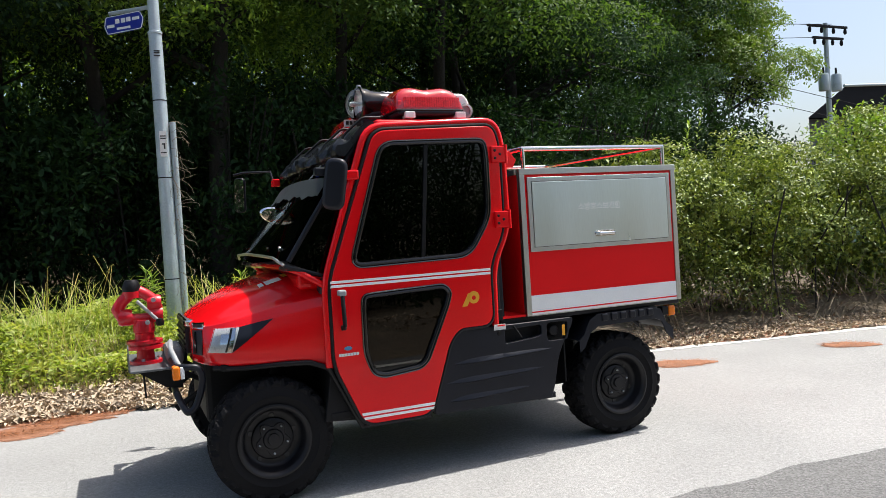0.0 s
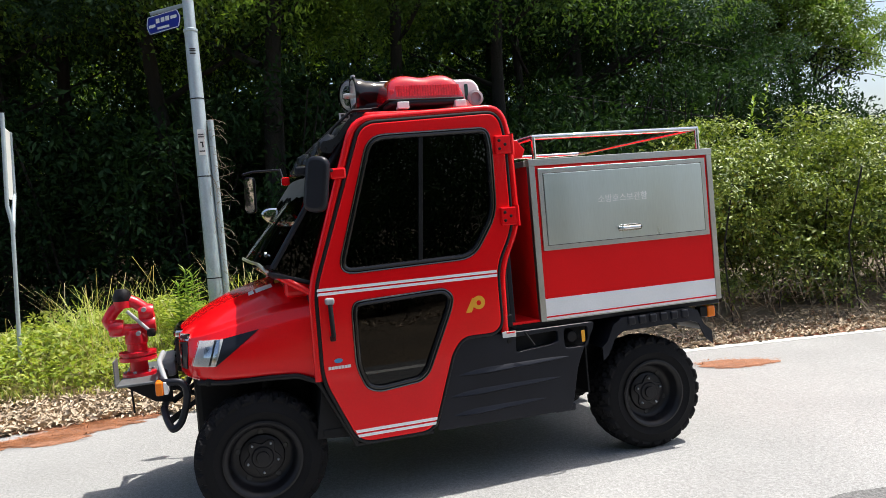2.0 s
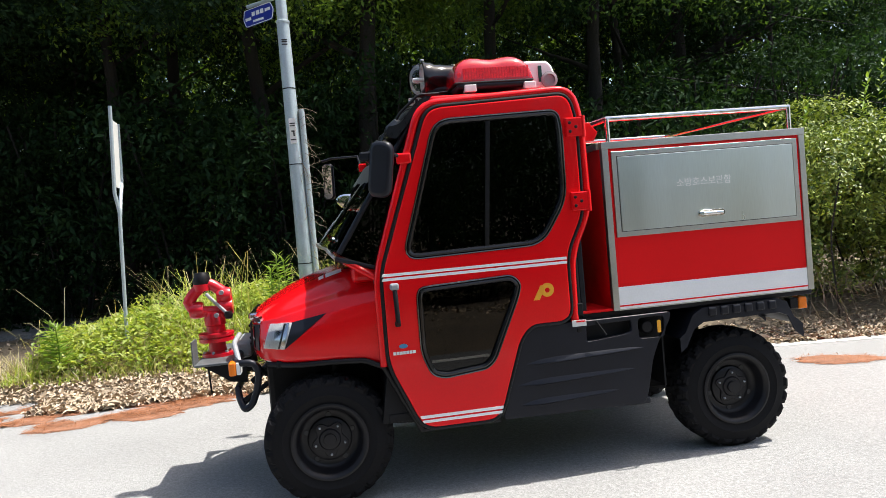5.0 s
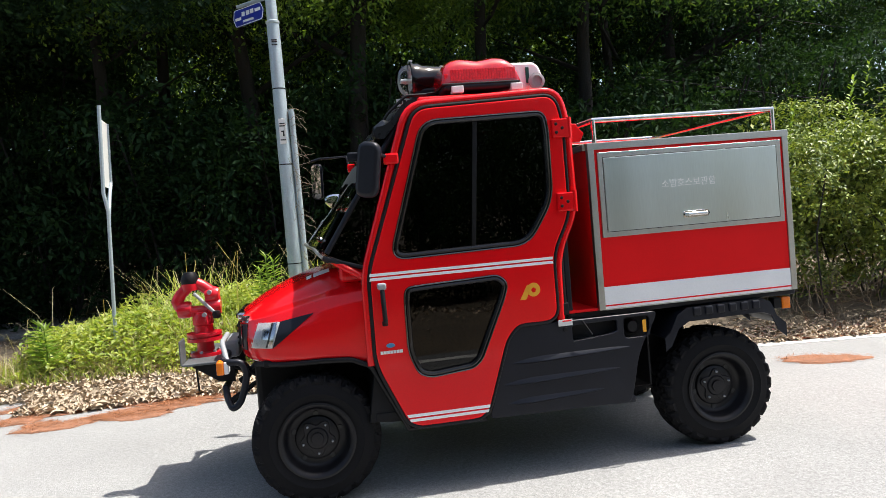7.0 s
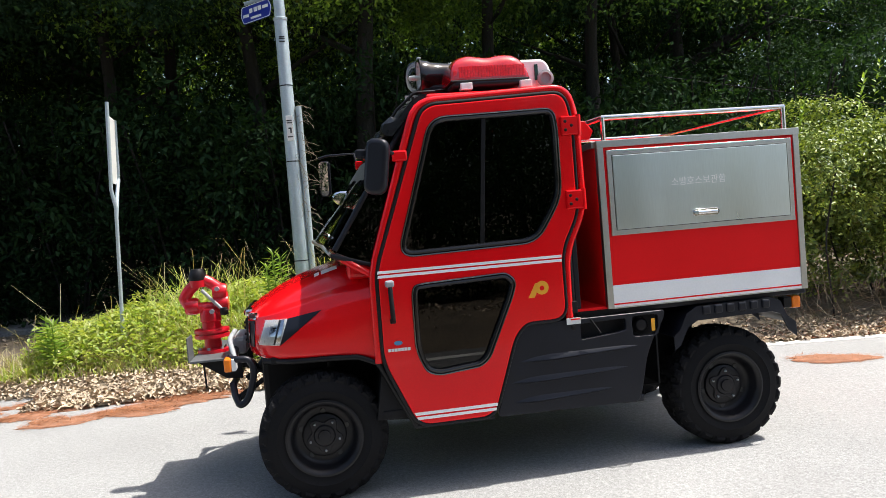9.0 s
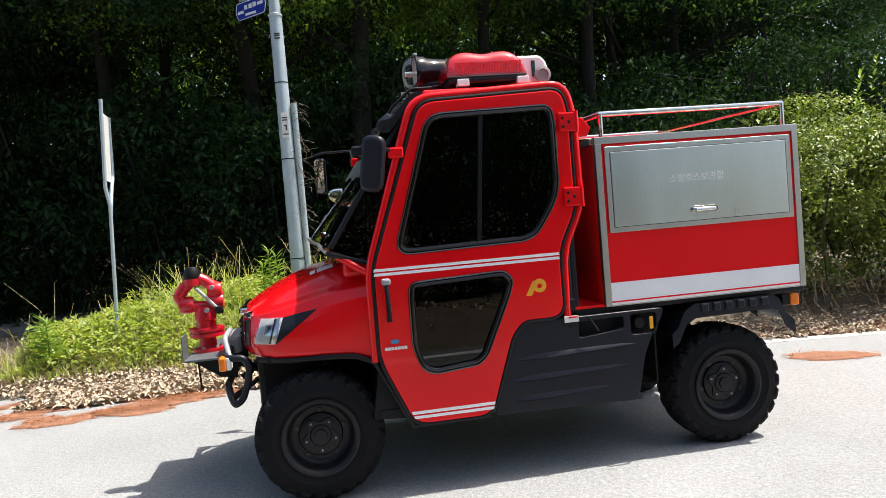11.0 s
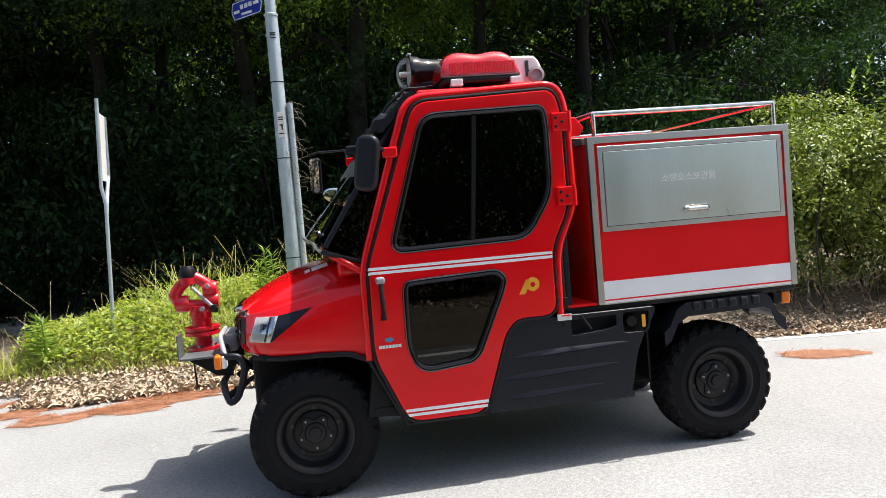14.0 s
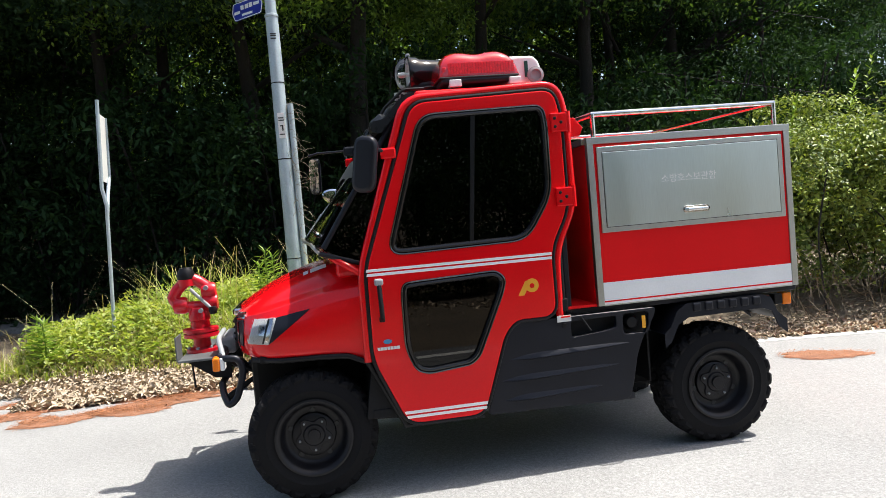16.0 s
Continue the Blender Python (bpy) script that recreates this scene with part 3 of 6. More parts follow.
# windscreen: a smoked acrylic sheet leaning forward, with a bright lower trim
ws = bmesh.new()
WS = [(0.085, 0.06, 1.175), (0.045, 0.30, 1.20), (0.03, YC, 1.21), (0.045, YF - 0.30, 1.20), (0.085, YF - 0.06, 1.175)]
WT = [(0.515, 0.06, 1.775), (0.49, 0.30, 1.795), (0.485, YC, 1.80), (0.49, YF - 0.30, 1.795), (0.515, YF - 0.06, 1.775)]
lowr, topr = [ws.verts.new(p) for p in WS], [ws.verts.new(p) for p in WT]
for i in range(4):
    ws.faces.new((lowr[i], lowr[i + 1], topr[i + 1], topr[i]))
bmesh.ops.solidify(ws, geom=ws.faces[:], thickness=0.006)
screen = part("windscreen", bm_mesh(ws), ACRYLIC, truck, "smoked acrylic windscreen leaning forward")
part("lower_trim", tube([(0.10, 0.05, 1.15), (0.075, 0.10, 1.178), (0.065, 0.16, 1.192), (0.037, 0.32, 1.203), (0.022, YC, 1.213), (0.037, YF - 0.32, 1.203), (0.08, YF - 0.06, 1.175)], 0.008, res=2), STEEL_EDGE, screen, "bright lower trim")
for y, x in ((0.16, 0.11), (0.42, 0.10), (1.03, 0.10), (1.29, 0.12)):
    part("bolt", lathe([(0, 0.012), (0.012, 0.01), (0.014, 0)], "X", 12, (x - 0.012, y, 1.235)), CHROME, screen)
for y in (0.05, YF - 0.05):
    part("windscreen_post", tube([(0.10, y, 1.15), (0.285, y, 1.09)], 0.012), BLACK, truck)
    part("front_pillar", tube([(0.12, y, 1.17), (0.53, y, 1.79)], 0.014), BLACK, truck, "black windscreen pillar")
part("wiper", tube([(0.14, 0.55, 1.31), (0.29, 0.38, 1.52), (0.33, 0.36, 1.575)], 0.006), RUBBER, truck, "black wiper")
strip_rows = []
for i in range(41):
    v = i / 40
    y = 0.07 + (YF - 0.14) * v
    bow = 0.045 * (1 - (2 * v - 1) ** 2)
    lo = 0.50 + 0.012 * math.sin(31 * v) + 0.010 * math.sin(67 * v + 1)
    strip_rows.append([(0.085 + 0.430 * u - bow - 0.012, y, 1.175 + 0.600 * u + 0.5 * bow + 0.008) for u in (lo, 0.58, 0.66)])
part("sun_strip", bm_mesh(loft(strip_rows, False)), FILM, screen, "pale grey sun film across the windscreen")
cowl = part("cowl", box((0.17, 0.10, 1.02), (0.34, YF - 0.10, 1.108), 0.03, 3), RED, truck, "red cowl under the windscreen")
part("dash_cover", box((0.115, 0.07, 1.122), (0.36, YF - 0.07, 1.145), 0.008), BLACK, truck, "black cover under the windscreen")
for y in (0.045, YF - 0.045):
    part("quarter_pane", plate([[(0.115, 1.165), (0.290, 1.085), (0.545, 1.800), (0.525, 1.785)]], 0.005, 0.001, y=y), GLASS, truck, "smoked quarter pane beside the windscreen")
rim_red = part("scuttle", tube([(0.30, 0.02, 1.03), (0.17, 0.05, 1.115), (0.13, 0.25, 1.135), (0.12, YC, 1.14), (0.13, 1.2, 1.135), (0.30, YF - 0.02, 1.03)], 0.016, soft=True), RED, truck)

# oval mirror at the windscreen
oval = part("oval_mirror", lathe([(0, 0.02), (0.07, 0.016), (0.082, 0), (0.075, -0.01), (0, -0.014)], "Z", 28), MIRROR, truck, "oval mirror at the windscreen",
            at=look((0.255, 0.92, 1.424), (0.255 - 0.62, 0.92 - 1.7, 1.424 - 0.12)) @ pose(0, 0, 0, 180, 0, 18) @ Matrix.Diagonal((1.35, 0.62, 1, 1)))
oval.matrix_parent_inverse = base_of(truck).inverted()


def tarp():
    """The rolled, creased tarpaulin tied over the front edge of the roof."""
    bm = bmesh.new()
    n, k = 90, 26
    rows = []
    for i in range(n + 1):
        y = 0.02 + (YF - 0.04) * i / n
        row = []
        for j in range(k):
            a = 2 * math.pi * j / k
            p = Vector((0.487 + 0.092 * math.cos(a) - 0.016 * math.sin(a), y, 1.768 + 0.024 * math.sin(a) + 0.078 * math.cos(a)))
            w = noise.noise(p * 11) * 0.04 + noise.noise(p * 30) * 0.02
            row.append(bm.verts.new(p + Vector((math.cos(a), 0, math.sin(a))) * w))
        rows.append(row)
    for a, b in zip(rows, rows[1:]):
        for j in range(k):
            bm.faces.new((a[j], a[(j + 1) % k], b[(j + 1) % k], b[j]))
    bm.faces.new(rows[0])
    bm.faces.new(list(reversed(rows[-1])))
    bmesh.ops.recalc_face_normals(bm, faces=bm.faces[:])
    return bm_mesh(bm, 28)


tarpaulin = part("rolled_tarpaulin", tarp(), CLOTH, truck, "creased black tarpaulin rolled over the roof edge")
for y in (0.10, 0.5, 0.95, 1.35):
    part("strap", tube([(0.40, y, 1.69), (0.46, y, 1.80), (0.56, y, 1.885), (0.66, y, 1.885)], 0.007, soft=True), RUBBER, tarpaulin)

# hood
def hood_row(x, pts):
    near = [(x, YC - w, z) for w, z in pts]
    return near + [(x, YC + w, z) for w, z in reversed(pts[:-1])]


HOOD = [(-0.330, [(0.30, 0.695), (0.345, 0.71), (0.355, 0.79), (0.33, 0.860), (0.24, 0.885), (0.09, 0.895), (0.0, 0.897)]),
        (-0.300, [(0.42, 0.685), (0.48, 0.70), (0.480, 0.79), (0.42, 0.872), (0.27, 0.905), (0.10, 0.916), (0.0, 0.918)]),
        (-0.235, [(0.53, 0.676), (0.575, 0.69), (0.572, 0.79), (0.50, 0.888), (0.35, 0.942), (0.14, 0.956), (0.0, 0.958)]),
        (-0.13, [(0.60, 0.670), (0.640, 0.69), (0.635, 0.81), (0.560, 0.918), (0.43, 0.992), (0.17, 1.010), (0.0, 1.012)]),
        (0.03, [(0.645, 0.676), (0.675, 0.69), (0.668, 0.84), (0.600, 0.962), (0.48, 1.050), (0.2, 1.068), (0.0, 1.07)]),
        (0.17, [(0.67, 0.672), (0.69, 0.69), (0.685, 0.86), (0.625, 0.99), (0.51, 1.084), (0.2, 1.100), (0.0, 1.103)]),
        (0.300, [(0.70, 0.63), (0.716, 0.65), (0.716, 0.87), (0.67, 1.005), (0.53, 1.098), (0.2, 1.116), (0.0, 1.118)]),
        (0.345, [(0.70, 0.60), (0.716, 0.62), (0.716, 0.87), (0.67, 1.01), (0.53, 1.102), (0.2, 1.12), (0.0, 1.122)])]
LEDGE = []
for x, p in HOOD:
    k = max(0.25, min(1.0, (x + 0.34) / 0.22))
    w3, z3 = p[3]
    LEDGE.append((x, p[:3] + [(w3 + 0.046 * k, z3 - 0.062 * k), (w3 + 0.014 * k, z3 - 0.014 * k), (w3 - 0.050 * k, z3 + 0.012 * k)] + p[4:]))
hb = loft([hood_row(x, p) for x, p in LEDGE])
crease = hb.edges.layers.float.new("crease_edge")
hb.verts.index_update()
ROW = 2 * len(LEDGE[0][1]) - 1
for e in hb.edges:
    a, b = e.verts[0].index, e.verts[1].index
    col = min(a % ROW, ROW - 1 - a % ROW)
    if a % ROW == b % ROW:
        e[crease] = {2: 0.4, 3: 0.75, 4: 0.8, 5: 0.8}.get(col, 0.0)
    elif a // ROW == b // ROW == 0:
        e[crease] = 0.75
raw = new("raw", bm_mesh(hb, 60))
sub = raw.modifiers.new("round", "SUBSURF")
sub.levels = sub.render_levels = 3
bpy.context.view_layer.update()
hood_me = bpy.data.meshes.new_from_object(raw.evaluated_get(bpy.context.evaluated_depsgraph_get()))
bpy.data.objects.remove(raw)
hood = part("hood", smooth(hood_me, 60), RED, truck, "glossy red sloping hood with moulded edges")
hood_tree = BVHTree.FromPolygons([v.co.copy() for v in hood_me.vertices], [tuple(p.vertices) for p in hood_me.polygons])


def on_hood(x, z, s, off):
    """The place on the hood's flank at x, z; s is +1 on the side towards -y."""
    hit = hood_tree.ray_cast(Vector((x, YC - s * 1.5, z)), Vector((0, s, 0)))
    p = hit[0] if hit[0] else Vector((x, YC - s * 0.4, z))
    nrm = hit[1] if hit[0] else Vector((0, -s, 0))
    if nrm.y * s > 0:
        nrm = -nrm
    return p + nrm * off


def hood_patch(corners, s, off, thick, n=8):
    """A moulded piece that follows the flank of the hood between four corners of x, z."""
    bm = bmesh.new()
    a, b_, c_, d_ = [Vector(q) for q in corners]
    lay = []
    for o in (off, off - thick):
        rows = []
        for i in range(n + 1):
            row = []
            for j in range(n + 1):
                u, v = i / n, j / n
                q = (a * (1 - u) + b_ * u) * (1 - v) + (d_ * (1 - u) + c_ * u) * v
                row.append(bm.verts.new(on_hood(q.x, q.y, s, o)))
            rows.append(row)
        lay.append(rows)
    f, g = lay
    for i in range(n):
        for j in range(n):
            bm.faces.new((f[i][j], f[i + 1][j], f[i + 1][j + 1], f[i][j + 1]))
    ring = lambda r: [r[i][0] for i in range(n)] + [r[n][j] for j in range(n)] + [r[i][n] for i in range(n, 0, -1)] + [r[0][j] for j in range(n, 0, -1)]
    o1, o2 = ring(f), ring(g)
    for k in range(len(o1)):
        m_ = (k + 1) % len(o1)
        bm.faces.new((o1[k], o2[k], o2[m_], o1[m_]))
    for v in [v for v in bm.verts if not v.link_faces]:
        bm.verts.remove(v)
    bmesh.ops.recalc_face_normals(bm, faces=bm.faces[:])
    return bm_mesh(bm, 35)


part("wheel_arch_trim", tube([(-0.25, 0.19, 0.672), (-0.12, 0.105, 0.668), (0.06, 0.06, 0.672), (0.19, 0.035, 0.668), (0.275, 0.01, 0.632), (0.35, 0.005, 0.50), (0.43, 0.0, 0.325)], 0.013, soft=True), RUBBER, truck, "black wheel arch trim")
part("wheel_arch_trim", tube([(-0.25, YF - 0.19, 0.672), (-0.12, YF - 0.105, 0.668), (0.06, YF - 0.06, 0.672), (0.19, YF - 0.035, 0.668), (0.275, YF - 0.01, 0.632), (0.43, YF, 0.325)], 0.013, soft=True), RUBBER, truck, "black wheel arch trim")
part("front_body", box((-0.28, 0.36, 0.36), (0.30, YF - 0.36, 0.75), 0.03), DARK, truck, "dark front underbody")
part("inner_arch", plate([[(0.25, 0.36), (0.30, 0.65), (0.42, 0.70), (0.50, 0.34)]], 1.38, 0.004, y=YC), DARK, truck)
part("arch_liner", box((-0.22, 0.14, 0.655), (0.27, YF - 0.14, 0.69), 0.01), DARK, truck)


def headlight(s):
    """A slanted lamp wrapped round the corner; s is +1 on the side towards -y."""
    lamp = part("headlight", hood_patch([(-0.268, 0.752), (-0.228, 0.862), (-0.122, 0.866), (-0.168, 0.748)], s, 0.003, 0.01), SILVER, truck, "slanted headlight with a bright reflector")
    part("bulb", hood_patch([(-0.215, 0.79), (-0.205, 0.835), (-0.160, 0.835), (-0.172, 0.79)], s, 0.005, 0.006), CHROME, lamp)
    part("divider", hood_patch([(-0.187, 0.752), (-0.150, 0.862), (-0.134, 0.864), (-0.168, 0.752)], s, 0.007, 0.006), CHROME, lamp, "bright curved fin")
    part("gap", hood_patch([(-0.196, 0.752), (-0.160, 0.862), (-0.152, 0.862), (-0.188, 0.752)], s, 0.0065, 0.006), INK, lamp)
    part("lens", hood_patch([(-0.268, 0.752), (-0.228, 0.862), (-0.122, 0.866), (-0.168, 0.748)], s, 0.010, 0.002), CLEAR, lamp, "clear lamp lens")
    part("lamp_surround", hood_patch([(-0.166, 0.748), (-0.121, 0.867), (0.035, 0.898), (-0.035, 0.846)], s, 0.005, 0.012), BLACK, lamp, "black pointed lamp surround")


headlight(1)
headlight(-1)
for s in (1, -1):
    gs = part("grille_side", hood_patch([(-0.324, 0.735), (-0.320, 0.852), (-0.284, 0.856), (-0.292, 0.735)], s, 0.005, 0.012), BLACK, truck, "black side of the grille")
    part("grille_fin", hood_patch([(-0.316, 0.745), (-0.312, 0.845), (-0.306, 0.846), (-0.310, 0.745)], s, 0.009, 0.006), GLOSS, gs)
    part("grille_brow", hood_patch([(-0.321, 0.860), (-0.316, 0.882), (-0.268, 0.888), (-0.276, 0.862)], s, 0.006, 0.012), CHROME, gs, "bright brow over the grille")
    part("brow_inset", hood_patch([(-0.314, 0.866), (-0.311, 0.876), (-0.276, 0.880), (-0.281, 0.868)], s, 0.009, 0.006), RUBBER, gs)
grille = part("grille", box((-0.352, YC - 0.25, 0.72), (-0.29, YC + 0.25, 0.855), 0.012), BLACK, truck, "black front grille")
for k in range(4):
    part("grille_bar", box((-0.359, YC - 0.24, 0.735 + 0.03 * k), (-0.350, YC + 0.24, 0.747 + 0.03 * k), 0.003), RUBBER, grille)
part("grille_top", box((-0.350, YC - 0.26, 0.862), (-0.30, YC + 0.26, 0.897), 0.01), CHROME, grille, "bright grille strip")
part("grille_inset", box((-0.356, YC - 0.235, 0.869), (-0.348, YC + 0.235, 0.890), 0.002), RUBBER, grille)


def hood_sticker(x0, x1, y0, y1, material, label):
    """A sticker that lies on the top of the hood."""
    bm = bmesh.new()
    n = 6
    rows = []
    for i in range(n + 1):
        row = []
        for j in range(n + 1):
            x, y = x0 + (x1 - x0) * i / n, y0 + (y1 - y0) * j / n
            hit = hood_tree.ray_cast(Vector((x, y, 2)), Vector((0, 0, -1)))
            row.append(bm.verts.new((x, y, (hit[0].z if hit[0] else 1.1) + 0.0025)))
        rows.append(row)
    for i in range(n):
        for j in range(n):
            bm.faces.new((rows[i][j], rows[i + 1][j], rows[i + 1][j + 1], rows[i][j + 1]))
    return part("hood_sticker", bm_mesh(bm, 60), material, hood, label)


hood_sticker(0.05, 0.13, 0.30, 0.40, PAPER, "faded printed white sticker")
hood_sticker(0.015, 0.04, 0.31, 0.39, PAPER, "faded printed white sticker")
hood_sticker(0.15, 0.20, 0.36, 0.47, YELLOW, "yellow sticker")

# bumper bars, signals, platform
for y, o in ((0.20, 1), (1.25, -1)):
    hoop = [(-0.42, y + o * 0.08, 0.688), (-0.39, y, 0.692), (-0.322, y, 0.690), (-0.302, y, 0.635), (-0.318, y, 0.56), (-0.345, y, 0.492), (-0.382, y, 0.466), (-0.408, y + o * 0.05, 0.515), (-0.42, y + o * 0.13, 0.55)]
    part("bumper_hoop", tube(bent(hoop, 0.03), 0.0165), BLACK, truck, "black tubular bumper hoop")
part("bumper_bar", tube([(-0.42, 0.27, 0.688), (-0.42, 1.18, 0.688)], 0.018), BLACK, truck, "black tubular bumper bar")
part("bumper_bar", tube([(-0.42, 0.32, 0.55), (-0.42, 1.13, 0.55)], 0.0165), BLACK, truck, "black tubular bumper bar")
for y in (0.45, 1.0):
    part("bumper_stay", tube([(-0.42, y, 0.66), (-0.25, y, 0.56), (-0.42, y, 0.45)], 0.018), DARK, truck)
for y in (0.22, 1.23):
    sg = part("front_signal", box((-0.44, y - 0.03, 0.635), (-0.405, y + 0.05, 0.70), 0.008), ORANGE, truck, "orange turn signal")
    part("signal_back", box((-0.405, y - 0.028, 0.638), (-0.385, y + 0.048, 0.697), 0.004), WHITE, sg)
part("front_platform", box((-0.625, 0.38, 0.664), (-0.40, 1.07, 0.676), 0.003), PLATE, truck, "steel platform in front of the grille")
for y in (0.42, 0.72, 1.03):
    part("platform_bracket", plate([[(-0.59, 0.662), (-0.38, 0.662), (-0.38, 0.56), (-0.46, 0.572)]], 0.02, 0.002, y=y), DARK, truck, "black bracket")
np_ = part("front_plate", box((-0.632, 0.38, 0.670), (-0.6255, 0.53, 0.792), 0.002), PLATE, truck, "small grey plate on the platform edge")
part("letter_bar", box((-0.635, 0.41, 0.71), (-0.6325, 0.50, 0.75), 0), INK, np_)
part("hanging_strap", tube([(-0.565, 0.42, 0.664), (-0.56, 0.42, 0.53)], 0.005), RUBBER, truck)
part("front_winch", box((-0.44, 0.55, 0.66), (-0.36, 0.90, 0.75), 0.02), GREY, truck, "grey winch block")
part("hook_bar", tube([(-0.40, 0.30, 0.68), (-0.43, 0.42, 0.76), (-0.42, 0.60, 0.78)], 0.013, soft=True), GREY, truck, "grey steel hook bar")

# water monitor
MX, MY = -0.548, 0.65
mon = part("water_monitor", lathe([(0, 0), (0.082, 0), (0.082, 0.016), (0.046, 0.022), (0.042, 0.075), (0.09, 0.078), (0.09, 0.096), (0.078, 0.098), (0.078, 0.104),
                                   (0.09, 0.106), (0.09, 0.122), (0.05, 0.126), (0.048, 0.16), (0.054, 0.165), (0.054, 0.20), (0.045, 0.23), (0, 0.235)], "Z", 30, (MX, MY, 0.652)), RED_CAST, truck, "cast red water monitor on a flange")
RING = [(-0.540, 0.885), (-0.60, 0.888), (-0.652, 0.905), (-0.672, 0.945), (-0.645, 0.985), (-0.60, 1.025), (-0.570, 1.038), (-0.535, 1.018), (-0.495, 0.985), (-0.478, 0.945), (-0.490, 0.905), (-0.52, 0.888)]
part("ring_pipe", tube([(x, MY, z) for x, z in RING], 0.030, True, True, 5), RED_CAST, mon)
for x, z in ((-0.655, 0.90), (-0.505, 0.905), (-0.51, 0.965)):
    part("swivel_joint", lathe([(0, -0.035), (0.038, -0.035), (0.044, -0.02), (0.044, 0.02), (0.038, 0.035), (0, 0.035)], "X", 20, (x + 0.02, MY, z)), RED_CAST, mon)
part("nozzle", lathe([(0.045, 0), (0.048, 0.02), (0.036, 0.05), (0.030, 0.06), (0.0, 0.062)], "Z", 22, (-0.596, MY, 1.035)), RUBBER, mon, "black rubber nozzle tip")
part("nozzle_neck", lathe([(0.0, -0.04), (0.045, -0.04), (0.045, 0), (0.0, 0.0)], "Z", 22, (-0.596, MY, 1.04)), RED_CAST, mon)
lever = part("lever", tube([(-0.575, MY - 0.05, 0.985), (-0.475, MY - 0.06, 0.872)], 0.009), GREY, mon, "grey steel lever")
part("knob", lathe([(0, -0.022), (0.018, -0.018), (0.023, 0), (0.018, 0.018), (0, 0.022)], "Z", 18, (-0.470, MY - 0.06, 0.866)), RUBBER, lever, "black knob")
part("lock_bolt", lathe([(0, 0.03), (0.012, 0.03), (0.012, 0), (0, 0)], "Y", 12, (-0.53, MY - 0.05, 0.87)), GREY, mon)
part("lock_bolt", lathe([(0, 0.03), (0.012, 0.03), (0.012, 0), (0, 0)], "Y", 12, (-0.495, MY - 0.05, 0.985)), GREY, mon)
for k in range(6):
    a = k * math.pi / 3 + 0.3
    part("flange_bolt", lathe([(0, 0.014), (0.009, 0.012), (0.009, 0), (0, 0)], "Z", 8, (MX + 0.068 * math.cos(a), MY + 0.068 * math.sin(a), 0.668)), GREY, mon)

for ob in [mon, *mon.children_recursive]:
    ob.data.transform(Matrix.Translation((0.006, 0, 0.024)))

# ---------------- wheels ----------------
TYRE_R, TYRE_W = 0.306, 0.24


def tyre_mesh():
    """One skin: a rounded carcass whose tread and shoulders rise in staggered lugs."""
    w = TYRE_W / 2
    side = [(0.170, 0.02), (0.178, 0.006), (0.200, 0.0), (0.216, -0.004), (0.222, -0.008), (0.228, -0.004), (0.250, 0.0), (0.264, 0.006)]
    prof = [(r, -w + d, -1.0) for r, d in side]
    prof += [(0.266, -w + 0.007, 0.0), (0.2665, -w + 0.0072, 1), (0.280, -w + 0.016, 1), (0.2895, -w + 0.034, 1), (0.2930, -w + 0.060, 1), (0.2932, -w + 0.061, 2), (0.2938, -w + 0.085, 2), (0.294, -0.004, 2), (0.294, -0.0035, 0)]
    prof += [(0.294, 0.0035, 0), (0.294, 0.004, 3), (0.2938, w - 0.085, 3), (0.2932, w - 0.061, 3), (0.2930, w - 0.060, 4), (0.2895, w - 0.034, 4), (0.280, w - 0.016, 4), (0.2665, w - 0.0072, 4), (0.266, w - 0.007, 0.0)]
    prof += [(r, w - d, -1.0) for r, d in reversed(side)]
    lugs, per = 24, 10
    seg = lugs * per
    bm = bmesh.new()
    rows = []
    for r, y, kind in prof:
        row = []
        for k in range(seg):
            a = 2 * math.pi * k / seg
            up = 0.0
            if kind > 0:
                off = {1: 0.0, 2: 0.5, 3: 0.0, 4: 0.5}[int(kind)]
                slant = y * (14 if kind in (1, 3) else -14)
                u = (k / per + off + slant) % 1.0
                up = 0.0135 if u < 0.62 else 0.0
            row.append(bm.verts.new(((r + up) * math.cos(a), y - (0.35 * up if y < 0 else -0.35 * up) * (kind in (1, 4)), (r + up) * math.sin(a))))
        rows.append(row)
    for p, q in zip(rows, rows[1:]):
        for k in range(seg):
            j = (k + 1) % seg
            bm.faces.new((p[k], p[j], q[j], q[k]))
    bmesh.ops.recalc_face_normals(bm, faces=bm.faces[:])
    return bm_mesh(bm, 30)


def rim_mesh():
    return lathe([(0.172, 0.10), (0.176, 0.105), (0.181, 0.112), (0.172, 0.114), (0.160, 0.108), (0.150, 0.09), (0.146, 0.05), (0.135, 0.035), (0.125, 0.03),
                  (0.105, 0.032), (0.100, 0.044), (0.085, 0.05), (0.058, 0.05), (0.052, 0.058), (0.046, 0.066), (0.030, 0.067), (0.028, 0.076), (0.0, 0.078)], "Y", 48)


tyre_data, rim_data = tyre_mesh(), rim_mesh()
tyre_data.transform(Matrix.Diagonal((0.99, 0.90, 0.99, 1)))
tyre_data.materials.append(TYRE)
rim_data.materials.append(RIM)
bolt_data = lathe([(0, 0.014), (0.004, 0.013), (0.006, 0.009), (0.006, 0)], "Y", 8)
bolt_data.materials.append(GREY)
hole_data = lathe([(0, 0.003), (0.012, 0.003), (0.014, 0.0)], "Y", 12)
hole_data.materials.append(INK)


